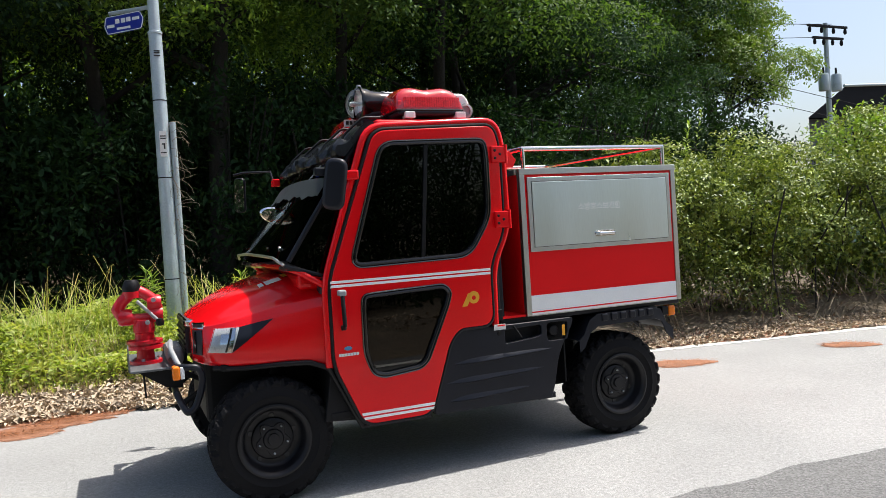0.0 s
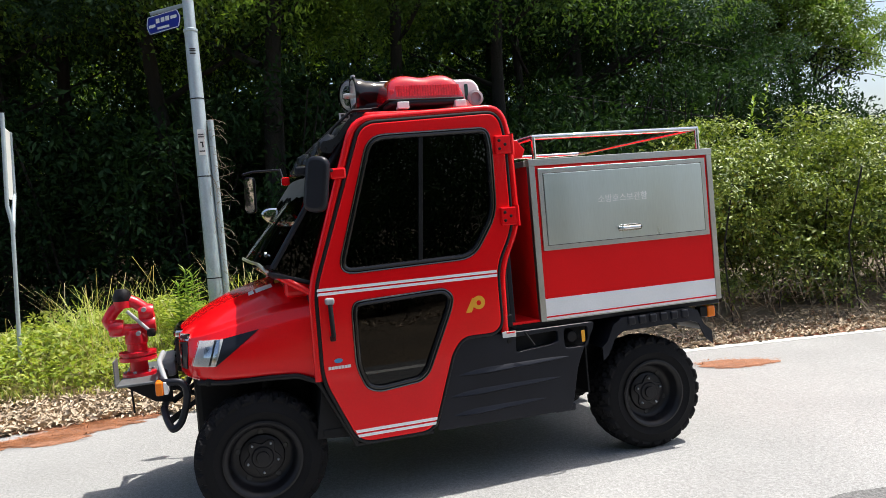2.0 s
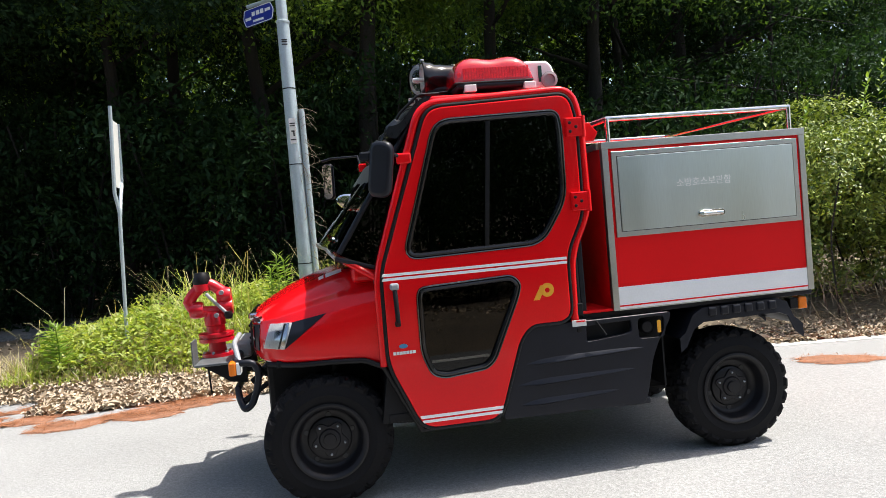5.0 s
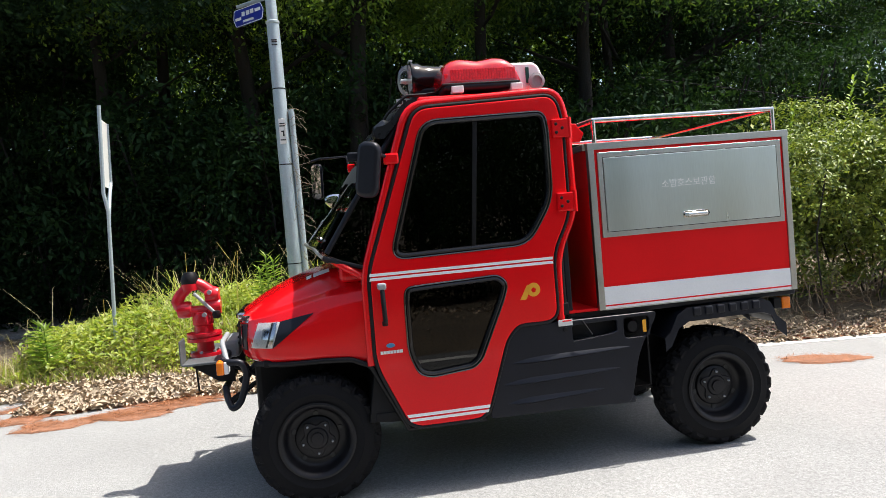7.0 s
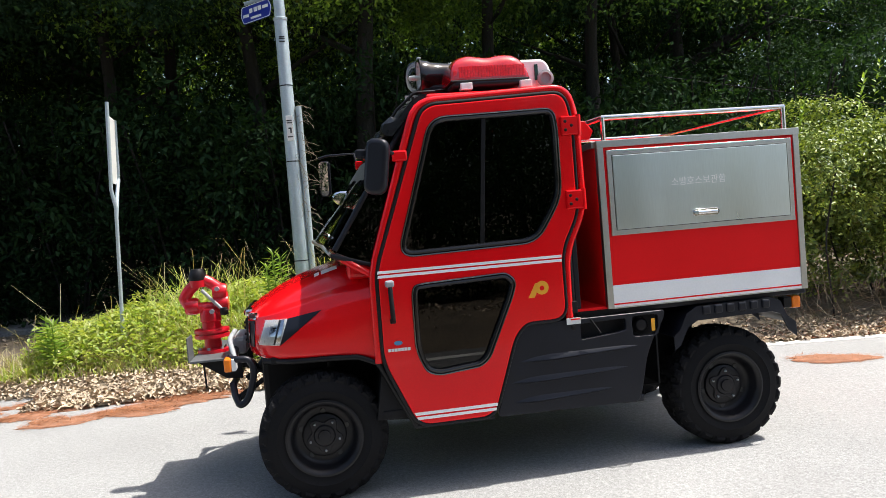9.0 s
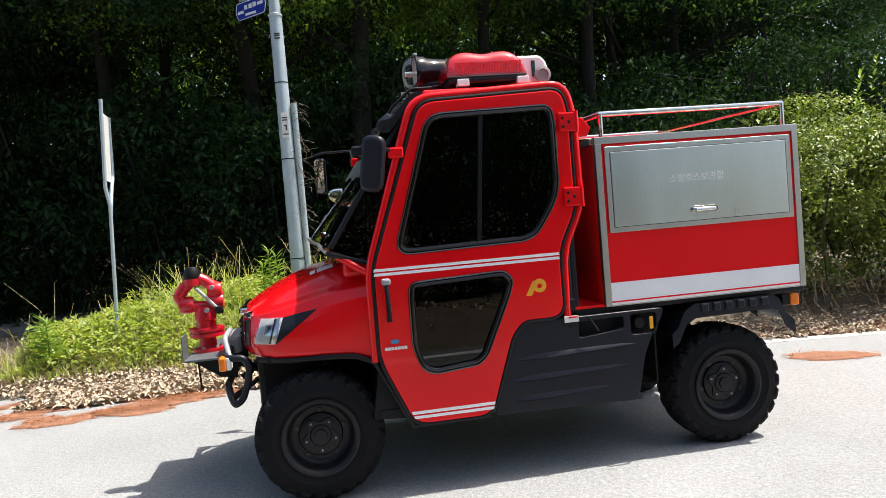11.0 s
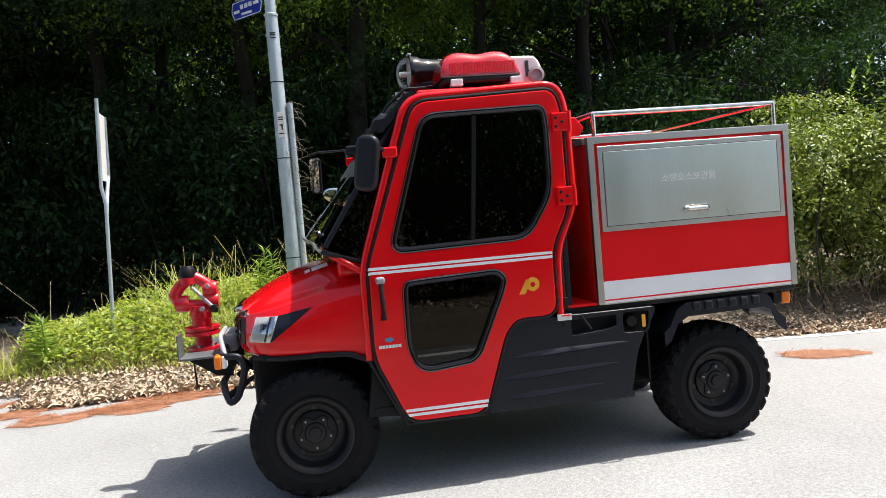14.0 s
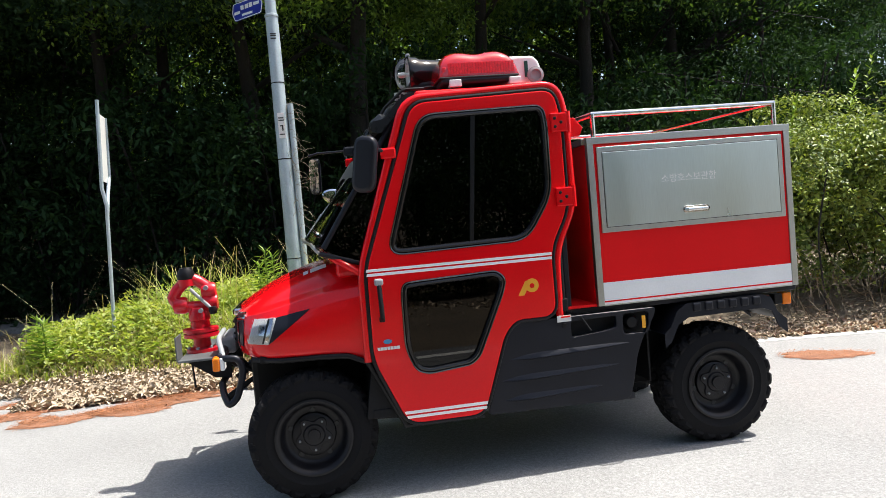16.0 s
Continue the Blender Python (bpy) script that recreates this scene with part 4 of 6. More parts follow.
hub_data = plate([[((0.076 + 0.014 * math.cos(5 * a)) * math.cos(a), (0.076 + 0.014 * math.cos(5 * a)) * math.sin(a)) for a in np.linspace(0, 2 * math.pi, 60, endpoint=False)]], 0.012, 0.004, y=-0.052)
hub_data.materials.append(RIM)


def wheel(x, y, flip, spin):
    """A wheel whose outer face looks to -y, or to +y where flipped. The rim carries the tyre and bolts."""
    m = Matrix.Translation((x, y, 0.302)) @ Matrix.Rotation(math.pi if flip else 0, 4, "Z") @ Matrix.Rotation(spin, 4, "Y")
    w = part("wheel", rim_data, None, truck, "black steel wheel with an off-road tyre", at=m)
    t = part("tyre", tyre_data, None, w, "chunky black off-road tyre")
    part("hub_flange", hub_data, None, w, "five-lobed black hub flange")
    for k in range(5):
        a = 2 * math.pi * k / 5
        part("wheel_bolt", bolt_data, None, w, at=pose(0.072 * math.cos(a), -0.056, 0.072 * math.sin(a)))
        part("rim_hole", hole_data, None, w, at=pose(0.113 * math.cos(a + 0.6), -0.031, 0.113 * math.sin(a + 0.6)))
    return w


wheel(0.0, 0.165, False, 0.3)
wheel(2.056, 0.165, False, 1.0)
wheel(0.0, YF - 0.165, True, 0.5)
wheel(2.056, YF - 0.165, True, 0.9)
part("front_axle", tube([(0, 0.26, 0.305), (0, YF - 0.26, 0.305)], 0.03), DARK, truck)
part("rear_axle", tube([(2.045, 0.26, 0.305), (2.045, YF - 0.26, 0.305)], 0.035), DARK, truck)
for y in (0.42, YF - 0.42):
    part("chassis_rail", box((-0.25, y - 0.03, 0.34), (2.42, y + 0.03, 0.42), 0.006), DARK, truck, "dark chassis rail")
part("engine_block", box((1.35, 0.35, 0.28), (1.95, YF - 0.35, 0.66), 0.03), DARK, truck)
for y in (0.30, YF - 0.30):
    part("shock_absorber", tube([(2.02, y, 0.36), (1.95, y + 0.02, 0.70)], 0.028), DARK, truck)
    part("shock_absorber", tube([(0.02, y, 0.36), (0.08, y + 0.02, 0.66)], 0.028), DARK, truck)

# black side panel with ridges, recesses and the fuel cap
PANEL = [(0.815, 0.315), (0.94, 0.69), (0.99, 0.742), (1.70, 0.742), (1.69, 0.70), (1.625, 0.60), (1.59, 0.52), (1.555, 0.36), (1.535, 0.305)]
REC1 = rounded([(1.26, 0.64), (1.26, 0.715), (1.49, 0.72), (1.49, 0.665), (1.44, 0.655)], 0.012, 3)
REC2 = rounded([(1.525, 0.625), (1.525, 0.725), (1.66, 0.725), (1.655, 0.625)], 0.02, 3)
for y, s in ((0.008, -1), (YF - 0.008, 1)):
    p = part("side_panel", plate([rounded(PANEL, 0.03), REC1, REC2], 0.03, 0.005, y=y), BLACK, truck, "black moulded side panel with ridges")
    part("recess_back", box((1.24, y - s * 0.05 - 0.01, 0.62), (1.68, y - s * 0.05 + 0.01, 0.74), 0.002), DARK, p)
    for z0, x0, x1 in ((0.566, 0.95, 1.545), (0.468, 0.90, 1.49), (0.374, 0.91, 1.40)):
        bm = bmesh.new()
        rows = []
        for k in range(9):
            u = k / 8
            x = x0 + (x1 - x0) * u
            h = 0.019 * (1 - 0.6 * u) * min(1, 5 * u + 0.1) * min(1, 6 * (1 - u) + 0.15)
            z = z0 + 0.016 * u
            g = y + s * 0.0145
            rows.append([bm.verts.new(c) for c in ((x, g, z - h * 0.9), (x, g + s * 0.9 * h, z - h * 0.35), (x, g + s * 0.75 * h, z + h * 0.1), (x, g, z + h * 1.2))])
        for a, b in zip(rows, rows[1:]):
            for j in range(3):
                bm.faces.new((a[j], a[j + 1], b[j + 1], b[j]))
        bmesh.ops.recalc_face_normals(bm, faces=bm.faces[:])
        part("ridge", bm_mesh(bm, 30), BLACK, p)
    if s < 0:
        cap = part("fuel_cap", lathe([(0, 0.035), (0.026, 0.032), (0.034, 0.022), (0.036, 0), (0, 0)], "Y", 20, (1.58, 0.045, 0.675)), RUBBER, p, "black fuel cap")
        part("cap_label", box((1.622, -0.010, 0.645), (1.640, -0.0075, 0.705), 0), YELLOW, p, "yellow fuel label")
        part("warning_label", box((1.185, -0.030, 0.722), (1.255, -0.026, 0.752), 0), PAPER, p, "white warning label")
        part("label_bar", box((1.205, -0.0325, 0.742), (1.25, -0.0302, 0.748), 0), RED_DULL, p)
        part("latch_rod", tube([(1.31, -0.012, 0.735), (1.35, -0.03, 0.665)], 0.005), DARK, p, "dark latch rod")
        part("plug", lathe([(0, 0.004), (0.011, 0.003), (0.012, 0)], "Y", 14, (1.225, -0.008, 0.70)), RUBBER, p)
part("tool_rest", box((1.45, -0.0, 0.30), (1.565, 0.10, 0.335), 0.008), BLACK, truck)
part("under_panel", box((0.85, 0.05, 0.30), (1.52, YF - 0.05, 0.33), 0.006), DARK, truck)

# rear mudguard: a ribbed arch
GUARD = [(1.742, 0.60), (1.775, 0.625), (1.818, 0.708), (1.872, 0.738), (2.28, 0.744), (2.33, 0.724), (2.365, 0.645), (2.412, 0.605)]
for y0, y1 in ((0.0, 0.33), (YF - 0.33, YF)):
    rows = []
    for x, z in GUARD:
        rows.append([(x, y0, z - 0.07), (x, y0 + 0.004, z), (x, y1, z + 0.004), (x, y1, z - 0.03)])
    bm = loft(rows, False)
    bmesh.ops.solidify(bm, geom=bm.faces[:], thickness=0.008)
    g = part("mudguard", bm_mesh(bm, 35), BLACK, truck, "black ribbed rear mudguard")
    for k in range(6):
        x = 1.90 + 0.065 * k
        part("guard_rib", box((x, y0 - 0.007, 0.694), (x + 0.044, y0 + 0.02, 0.738), 0.008), BLACK, g)
part("mud_flap", box((1.68, 0.08, 0.36), (1.69, 0.30, 0.70), 0.002), DARK, truck, "black mud flap")
for y in (0.075, YF - 0.075):
    t = part("rear_signal", box((2.425, y - 0.03, 0.670), (2.474, y + 0.03, 0.732), 0.008), ORANGE, truck, "orange rear marker lamp")
    part("lamp_back", box((2.38, y - 0.025, 0.675), (2.426, y + 0.025, 0.728), 0.004), RUBBER, t)
part("bed_frame", box((1.20, 0.04, 0.742), (2.50, YF - 0.04, 0.770), 0.005), BLACK, truck, "black bed frame")
bedf = part("bed_floor", box((1.20, 0.015, 0.7705), (1.41, YF - 0.015, 0.784), 0.003), RED_DULL, truck, "dull red bed floor")
part("bed_post", tube([(1.232, 0.0, 0.775), (1.232, 0.0, 1.07)], 0.012), RUBBER, truck, "black gas strut")
part("bed_post_foot", box((1.215, -0.015, 0.77), (1.25, 0.02, 0.83), 0.004), DARK, truck)

# ---------------- hose box on the bed ----------------
X0, X1, Z0, Z1 = 1.41, 2.487, 0.772, 1.588
hb = part("hose_box", box((X0 + 0.004, 0.006, Z0), (X1 - 0.004, YF - 0.006, Z1 - 0.004), 0.003), RED_DULL, truck, "red steel hose box with a stainless flap")
for y in (0.0, YF):
    o = -1 if y == 0 else 1
    for x in (X0, X1):
        part("corner_angle", box((min(x, x + (0.032 if x == X0 else -0.032)), min(y, y - o * 0.03) - 0.001, Z0), (max(x, x + (0.032 if x == X0 else -0.032)), max(y, y - o * 0.03) + 0.001, Z1 - 0.03), 0.002), STEEL_EDGE, hb, "stainless corner angle")
    part("top_angle", box((X0 - 0.002, min(y, y - o * 0.03) - 0.003, Z1 - 0.032), (X1 + 0.002, max(y, y - o * 0.03) + 0.003, Z1 + 0.002), 0.002), STEEL_EDGE, hb, "stainless top angle")
    part("bottom_angle", box((X0 + 0.032, min(y, y - o * 0.03) + 0.002, Z0 - 0.002), (X1 - 0.032, max(y, y - o * 0.03) - 0.002, Z0 + 0.010), 0.001), STEEL_EDGE, hb)
for x in (X0, X1):
    part("top_angle", box((x - 0.016, 0.03, Z1 - 0.03), (x + 0.016, YF - 0.03, Z1), 0.002), STEEL_EDGE, hb)
part("white_band", box((X0 + 0.033, 0.0015, 0.776), (X1 - 0.033, 0.0065, 0.884), 0.0005), WHITE, hb, "wide white band")
part("red_pinstripe", box((X0 + 0.033, 0.0005, 0.788), (X1 - 0.033, 0.004, 0.795), 0), RED_DULL, hb)
# flap: frame, door, handle, lettering
FX0, FX1, FZ0, FZ1 = 1.456, 2.440, 1.126, 1.541
outer = [(FX0, FZ0), (FX1, FZ0), (FX1, FZ1), (FX0, FZ1)]
inner = [(FX0 + 0.024, FZ0 + 0.024), (FX1 - 0.024, FZ0 + 0.024), (FX1 - 0.024, FZ1 - 0.024), (FX0 + 0.024, FZ1 - 0.024)]
part("flap_frame", plate([outer, inner], 0.010, 0.001, y=0.001), STEEL_EDGE, hb, "stainless flap frame")
part("flap_gap", box((FX0 + 0.022, 0.003, FZ0 + 0.022), (FX1 - 0.022, 0.0055, FZ1 - 0.022), 0), INK, hb)
flap = part("flap", box((FX0 + 0.027, -0.006, FZ0 + 0.027), (FX1 - 0.027, 0.0025, FZ1 - 0.027), 0.002), STEEL, hb, "brushed stainless flap with white lettering")
part("handle_plate", plate([rounded([(1.882, 1.188), (2.022, 1.188), (2.022, 1.222), (1.882, 1.222)], 0.016)], 0.004, 0.001, y=-0.008), CHROME, flap, "polished handle plate")
part("flap_handle", tube([(1.895, -0.01, 1.205), (1.900, -0.034, 1.205), (1.995, -0.034, 1.205), (2.003, -0.010, 1.205)], 0.0085, res=3), CHROME, flap, "polished flap handle")
part("lock", lathe([(0, 0.008), (0.008, 0.006), (0.009, 0)], "Y", 14, (2.012, -0.010, 1.205)), DARK, flap)


def lettering(body, size, m, material, parent):
    cu = bpy.data.curves.new("lettering", "FONT")
    cu.body, cu.size, cu.extrude, cu.align_x, cu.align_y = body, size, 0.0006, "CENTER", "CENTER"
    ob = bpy.data.objects.new("tmp", cu)
    scene.collection.objects.link(ob)
    bpy.context.view_layer.update()
    me = bpy.data.meshes.new_from_object(ob.evaluated_get(bpy.context.evaluated_depsgraph_get()))
    bpy.data.objects.remove(ob)
    me.transform(m)
    return part("lettering", me, material, parent, "white lettering")


lettering("소방호스보관함", 0.0455, Matrix.Translation((1.924, -0.0068, 1.362)) @ SIDE, LETTER, flap)

# rail on the box
rail_z = 1.705
part("rail", tube([(1.468, 0.05, rail_z), (2.442, 0.05, rail_z), (2.442, YF - 0.04, rail_z + 0.02), (1.468, YF - 0.04, rail_z + 0.02)], 0.0135, True), CHROME, hb, "polished stainless rail")
for x in (1.468, 2.442):
    for y in (0.05, YF - 0.04):
        part("rail_post", tube([(x, y, Z1), (x, y, rail_z)], 0.012), CHROME, hb)
        part("rail_foot", lathe([(0, 0.008), (0.022, 0.006), (0.024, 0)], "Z", 16, (x, y, Z1 - 0.004)), CHROME, hb)
part("bracket", plate([[(1.315, 1.60), (1.38, 1.60), (1.40, 1.64), (1.36, 1.69), (1.315, 1.69)]], 0.03, 0.004, y=0.02), RED, truck, "red bracket behind the cab")
part("rear_stay", tube([(1.30, 0.05, 1.69), (1.47, 0.30, 1.66)], 0.014), RED, truck)

# ---------------- roof equipment ----------------
bar = part("light_bar", box((0.738, 0.036, 1.884), (1.104, YF - 0.036, 1.924), 0.019, 4), BLACK, truck, "red and white emergency light bar on the roof")


def lens_mesh(y0, y1):
    """A waisted lens: two rounded lobes with a shallow dip between them."""
    n, k = 40, 18
    rows = []
    for i in range(n + 1):
        u = i / n
        x = 0.727 + 0.388 * u
        h = 0.134 * (1 - abs(2 * u - 1) ** 5) ** 0.5 * (1 - 0.10 * math.exp(-((u - 0.5) / 0.16) ** 2)) + 0.004
        yy = (y1 - y0) / 2
        row = []
        for j in range(k + 1):
            a = math.pi * j / k
            c, s = math.cos(a), math.sin(a)
            row.append((x, (y0 + y1) / 2 - yy * math.copysign(abs(c) ** 0.4, c), 1.918 + h * abs(s) ** 0.6))
        rows.append(row)
    return bm_mesh(loft(rows), 50)


for y0, y1 in ((0.04, 0.50), (YF - 0.50, YF - 0.04)):
    ln = part("red_lens", lens_mesh(y0, y1), LENS_RED, bar, "glossy red beacon lens")
    face = y0 - 0.003 if y0 < 0.5 else y1 - 0.001
    for i in range(24):
        x = 0.772 + 0.0134 * i
        part("lens_cell", box((x, face + 0.0022, 1.932), (x + 0.0122, face + 0.004, 1.985), 0.0008), LENS_CELL, ln)
    part("lens_end", box((0.742, face + 0.004, 1.928), (0.764, face + 0.010, 1.968), 0.003), LENS_CELL, ln, "bright red end reflector")
part("lens_band", box((0.728, 0.034, 1.911), (1.114, YF - 0.034, 1.922), 0.005), RUBBER, bar)
mid = part("white_centre", plate([rounded([(0.76, 1.925), (1.38, 1.958), (1.393, 1.985), (1.366, 2.072), (1.336, 2.099), (0.80, 2.104), (0.76, 2.06)], 0.02)], YF - 1.0, 0.014, y=YC), WHITE, bar, "white siren housing")
part("siren_ring", lathe([(0.045, 0), (0.045, 0.012), (0.03, 0.016), (0.03, 0.004), (0, 0.004)], "Y", 22, (1.338, 0.484, 1.99)), GREY, mid)
part("green_mark", box((1.285, 0.492, 1.985), (1.303, 0.501, 2.07), 0), NET, mid)
for x in (0.80, 1.09):
    for y in (0.02, YF - 0.06):
        part("bar_bracket", box((x - 0.028, y, 1.872), (x + 0.028, y + 0.05, 1.905), 0.003), WHITE, bar, "white mounting bracket")
part("aerial", tube([(1.02, 0.30, 2.05), (1.02, 0.30, 2.085)], 0.004), GREY, bar)
horn = part("search_light", lathe([(0, 0.28), (0.056, 0.28), (0.062, 0.27), (0.064, 0.20), (0.070, 0.12), (0.078, 0.06), (0.088, 0.04), (0.090, 0.0), (0.082, -0.002)], "X", 30, (0.625, 0.35, 2.0)), GLOSS, truck, "black search light with a clear dome")
part("dome", lathe([(0.088, 0.0), (0.086, -0.025), (0.075, -0.050), (0.046, -0.070), (0, -0.077)], "X", 30, (0.625, 0.35, 2.0)), CLEAR, horn, "clear plastic dome")
part("reflector", lathe([(0.080, 0.002), (0.055, 0.03), (0.02, 0.05), (0, 0.052)], "X", 26, (0.622, 0.35, 2.0)), SILVER, horn, "bright reflector")
part("lamp_bulb", lathe([(0, -0.05), (0.012, -0.045), (0.015, -0.02), (0.010, 0.0), (0.010, 0.05)], "X", 16, (0.622, 0.35, 2.0)), SILVER, horn, "bulb and bracket")
part("light_foot", box((0.62, 0.29, 1.872), (0.82, 0.41, 1.96), 0.02), BLACK, horn)
part("clamp_ring", lathe([(0.088, 0), (0.096, 0.004), (0.096, 0.014), (0.088, 0.018)], "X", 30, (0.622, 0.35, 2.0)), GLOSS, horn)
badge_plate = part("name_plate", box((0.555, 0.41, 1.885), (0.66, 0.418, 1.925), 0.003), WHITE, horn, "white name plate with dark bars")
for k in range(4):
    part("letter_bar", box((0.566 + 0.022 * k, 0.4075, 1.896), (0.581 + 0.022 * k, 0.4095, 1.917), 0), INK, badge_plate)
part("clip", box((0.622, 0.335, 2.088), (0.642, 0.365, 2.104), 0.004), GREY, horn)
part("cable", tube([(0.86, 0.30, 1.885), (0.78, 0.22, 1.89), (0.70, 0.18, 1.905), (0.64, 0.22, 1.90)], 0.006, soft=True), RUBBER, truck)

# ---------------- outside mirrors ----------------
mirror_loop = rounded([(-0.055, -0.125), (0.055, -0.125), (0.055, 0.125), (-0.055, 0.125)], 0.05, 8)
mm = smooth(plate([mirror_loop], 0.05, 0.02), 50)
near_mirror = part("side_mirror", mm, BLACK, truck, "black side mirror housing", at=pose(0.333, -0.12, 1.53, 0, 9, -30))
part("glass", plate([grown(mirror_loop, -0.022)], 0.002, 0, y=0.026), MIRROR, near_mirror)
part("mirror_arm", tube([(0.325, -0.10, 1.60), (0.36, -0.06, 1.64), (0.40, -0.04, 1.60), (0.45, 0.0, 1.585)], 0.009, soft=True), BLACK, truck, "black mirror arm")
part("mirror_clamp", box((0.245, -0.10, 1.575), (0.30, -0.06, 1.615), 0.008), BLACK, truck)
part("mirror_bracket", box((0.415, -0.03, 1.555), (0.485, 0.005, 1.605), 0.008), RED, truck, "red mirror bracket")
fm = box((-0.038, -0.02, -0.118), (0.038, 0.02, 0.118), 0.026, 5)
far_mirror = part("side_mirror", fm, BLACK, truck, "black side mirror on a long arm", at=pose(0.135, 1.54, 1.60, 3.5, 3, -26))
part("glass", plate([rounded([(-0.032, -0.11), (0.032, -0.11), (0.032, 0.11), (-0.032, 0.11)], 0.028)], 0.002, 0, y=-0.0215), MIRROR, far_mirror, "mirror glass")
part("mirror_arm", tube([(0.10, 1.55, 1.735), (0.16, 1.53, 1.748), (0.33, 1.46, 1.745), (0.345, 1.44, 1.66)], 0.008), BLACK, truck, "black mirror arm")
part("mirror_bracket", box((0.33, 1.40, 1.64), (0.38, 1.46, 1.69), 0.006), RED, truck)


# ---------------- poles and signs ----------------
pole = thing("street_pole", (-0.11, 4.9, 0.2), "grey galvanised steel street pole in the grass", "street pole")
part("shaft", lathe([(0, 0), (0.082, 0), (0.079, 0.7), (0.0785, 0.72), (0.074, 1.8), (0.0735, 1.805), (0.067, 3.35), (0.0665, 3.36), (0.058, 3.37), (0.055, 6.4), (0.0, 6.42)], "Z", 28, (-0.13, 4.9, 0.2)), GALV, pole)
for z, r in ((0.95, 0.0815), (2.03, 0.078), (2.85, 0.0745)):
    part("clamp_band", lathe([(r - 0.005, -0.006), (r - 0.001, -0.005), (r - 0.001, 0.005), (r - 0.005, 0.006)], "Z", 28, (-0.13, 4.9, z)), DARK, pole, "dark clamp band")
part("collar", lathe([(0.066, -0.02), (0.074, -0.012), (0.074, 0.01), (0.06, 0.02)], "Z", 28, (-0.13, 4.9, 3.57)), GALV, pole)
part("conduit", tube([(-0.025, 4.885, 0.2), (-0.02, 4.885, 1.4), (-0.022, 4.885, 2.62)], 0.034), GALV, pole, "thin grey conduit pipe")
lab = part("pole_label", box((-0.165, 4.817, 2.25), (-0.095, 4.823, 2.52), 0.001), PAPER, pole, "white label on the pole")
part("label_bar", box((-0.128, 4.813, 2.33), (-0.112, 4.8165, 2.39), 0), INK, lab)
part("label_bar", box((-0.145, 4.813, 2.375), (-0.112, 4.8165, 2.39), 0), INK, lab)
for z in (2.46, 2.435, 2.285):
    part("label_bar", box((-0.158, 4.813, z), (-0.102, 4.8165, z + 0.012), 0), INK, lab)
for z in (3.36, 3.34, 3.31):
    part("stencil", box((-0.16, 4.826, z), (-0.10, 4.834, z + 0.012), 0), INK, pole)
sign = part("street_sign", plate([rounded([(-0.655, 3.68), (-0.625, 3.59), (-0.300, 3.69), (-0.275, 3.80), (-0.305, 3.885), (-0.635, 3.795)], 0.02)], 0.02, 0.004, y=4.88), BLUE, pole, "blue street name sign with white bars")
part("sign_border", tube(ring3(rounded([(-0.648, 3.68), (-0.62, 3.598), (-0.305, 3.695), (-0.282, 3.80), (-0.31, 3.877), (-0.63, 3.79)], 0.02), 4.869), 0.004, True), WHITE, sign)
for x0, z0, w, h in ((-0.625, 3.665, 0.075, 0.034), (-0.38, 3.775, 0.065, 0.034), (-0.54, 3.725, 0.04, 0.05), (-0.485, 3.74, 0.04, 0.05), (-0.435, 3.755, 0.04, 0.05), (-0.53, 3.655, 0.13, 0.026)):
    part("letter_bar", plate([[(x0, z0), (x0 + w, z0 + w * 0.27), (x0 + w, z0 + w * 0.27 + h), (x0, z0 + h)]], 0.003, 0, y=4.868), WHITE, sign)
sign_arm = part("sign_arm", tube([(-0.16, 4.9, 3.945), (-0.60, 4.9, 3.845)], 0.022), GALV, pole, "grey sign arm")
for ob in [sign, *sign.children_recursive, sign_arm]:
    # the sign stands well out of square to the road, its free end farther back
    for v in ob.data.vertices:
        back = 2.3 * (-0.15 - v.co.x)
        v.co = (-0.35 + (v.co.x + 0.40) * 1.06, v.co.y + back, v.co.z - 0.085 + 0.278 * back)

post = thing("sign_post", (-1.96, 4.6, 0.2), "bent steel post carrying a plate seen edge-on", "sign post")


def post_x(z):
    return -1.972 + (z - 0.4) * 0.041


part("post_tube", tube([(post_x(0.1), 4.6, 0.1), (post_x(1.66), 4.6, 1.66), (post_x(1.82) - 0.03, 4.58, 1.84), (post_x(2.72) - 0.025, 4.57, 2.72)], 0.019), GALV, post)
part("post_tube", tube([(post_x(1.56), 4.6, 1.56), (post_x(1.72) + 0.004, 4.67, 1.79), (post_x(1.88) - 0.034, 4.92, 1.97), (post_x(2.6) - 0.052, 4.95, 2.59)], 0.019), GALV, post)
plate_ob = part("sign_plate", box((-0.004, -0.175, -0.34), (0.004, 0.175, 0.34), 0.001), PAPER, post, "weathered sign plate", at=pose(post_x(2.25) - 0.038, 4.765, 2.25, 0, 2.4, 4.2))
for k in range(3):
    part("plate_bar", box((-0.0065, -0.12, 0.17 - 0.15 * k), (-0.0042, 0.12, 0.23 - 0.15 * k), 0), RED_DULL, plate_ob)


def vine(seed):
    r = random.Random(seed)
    p = Vector((-0.03 + r.uniform(-0.05, 0.05), 4.83, r.uniform(0.6, 2.65)))
    d = Vector((r.uniform(-0.2, 1), r.uniform(-0.3, 0.2), r.uniform(-1, 0.6))).normalized()
    pts = [tuple(p)]
    for _ in range(9):
        d = (d + Vector((r.uniform(-0.5, 0.5), r.uniform(-0.3, 0.3), r.uniform(-0.6, 0.35)))).normalized()
        p = p + d * 0.024
        pts.append(tuple(p))
    return tube(pts, 0.0017, soft=True, res=1)


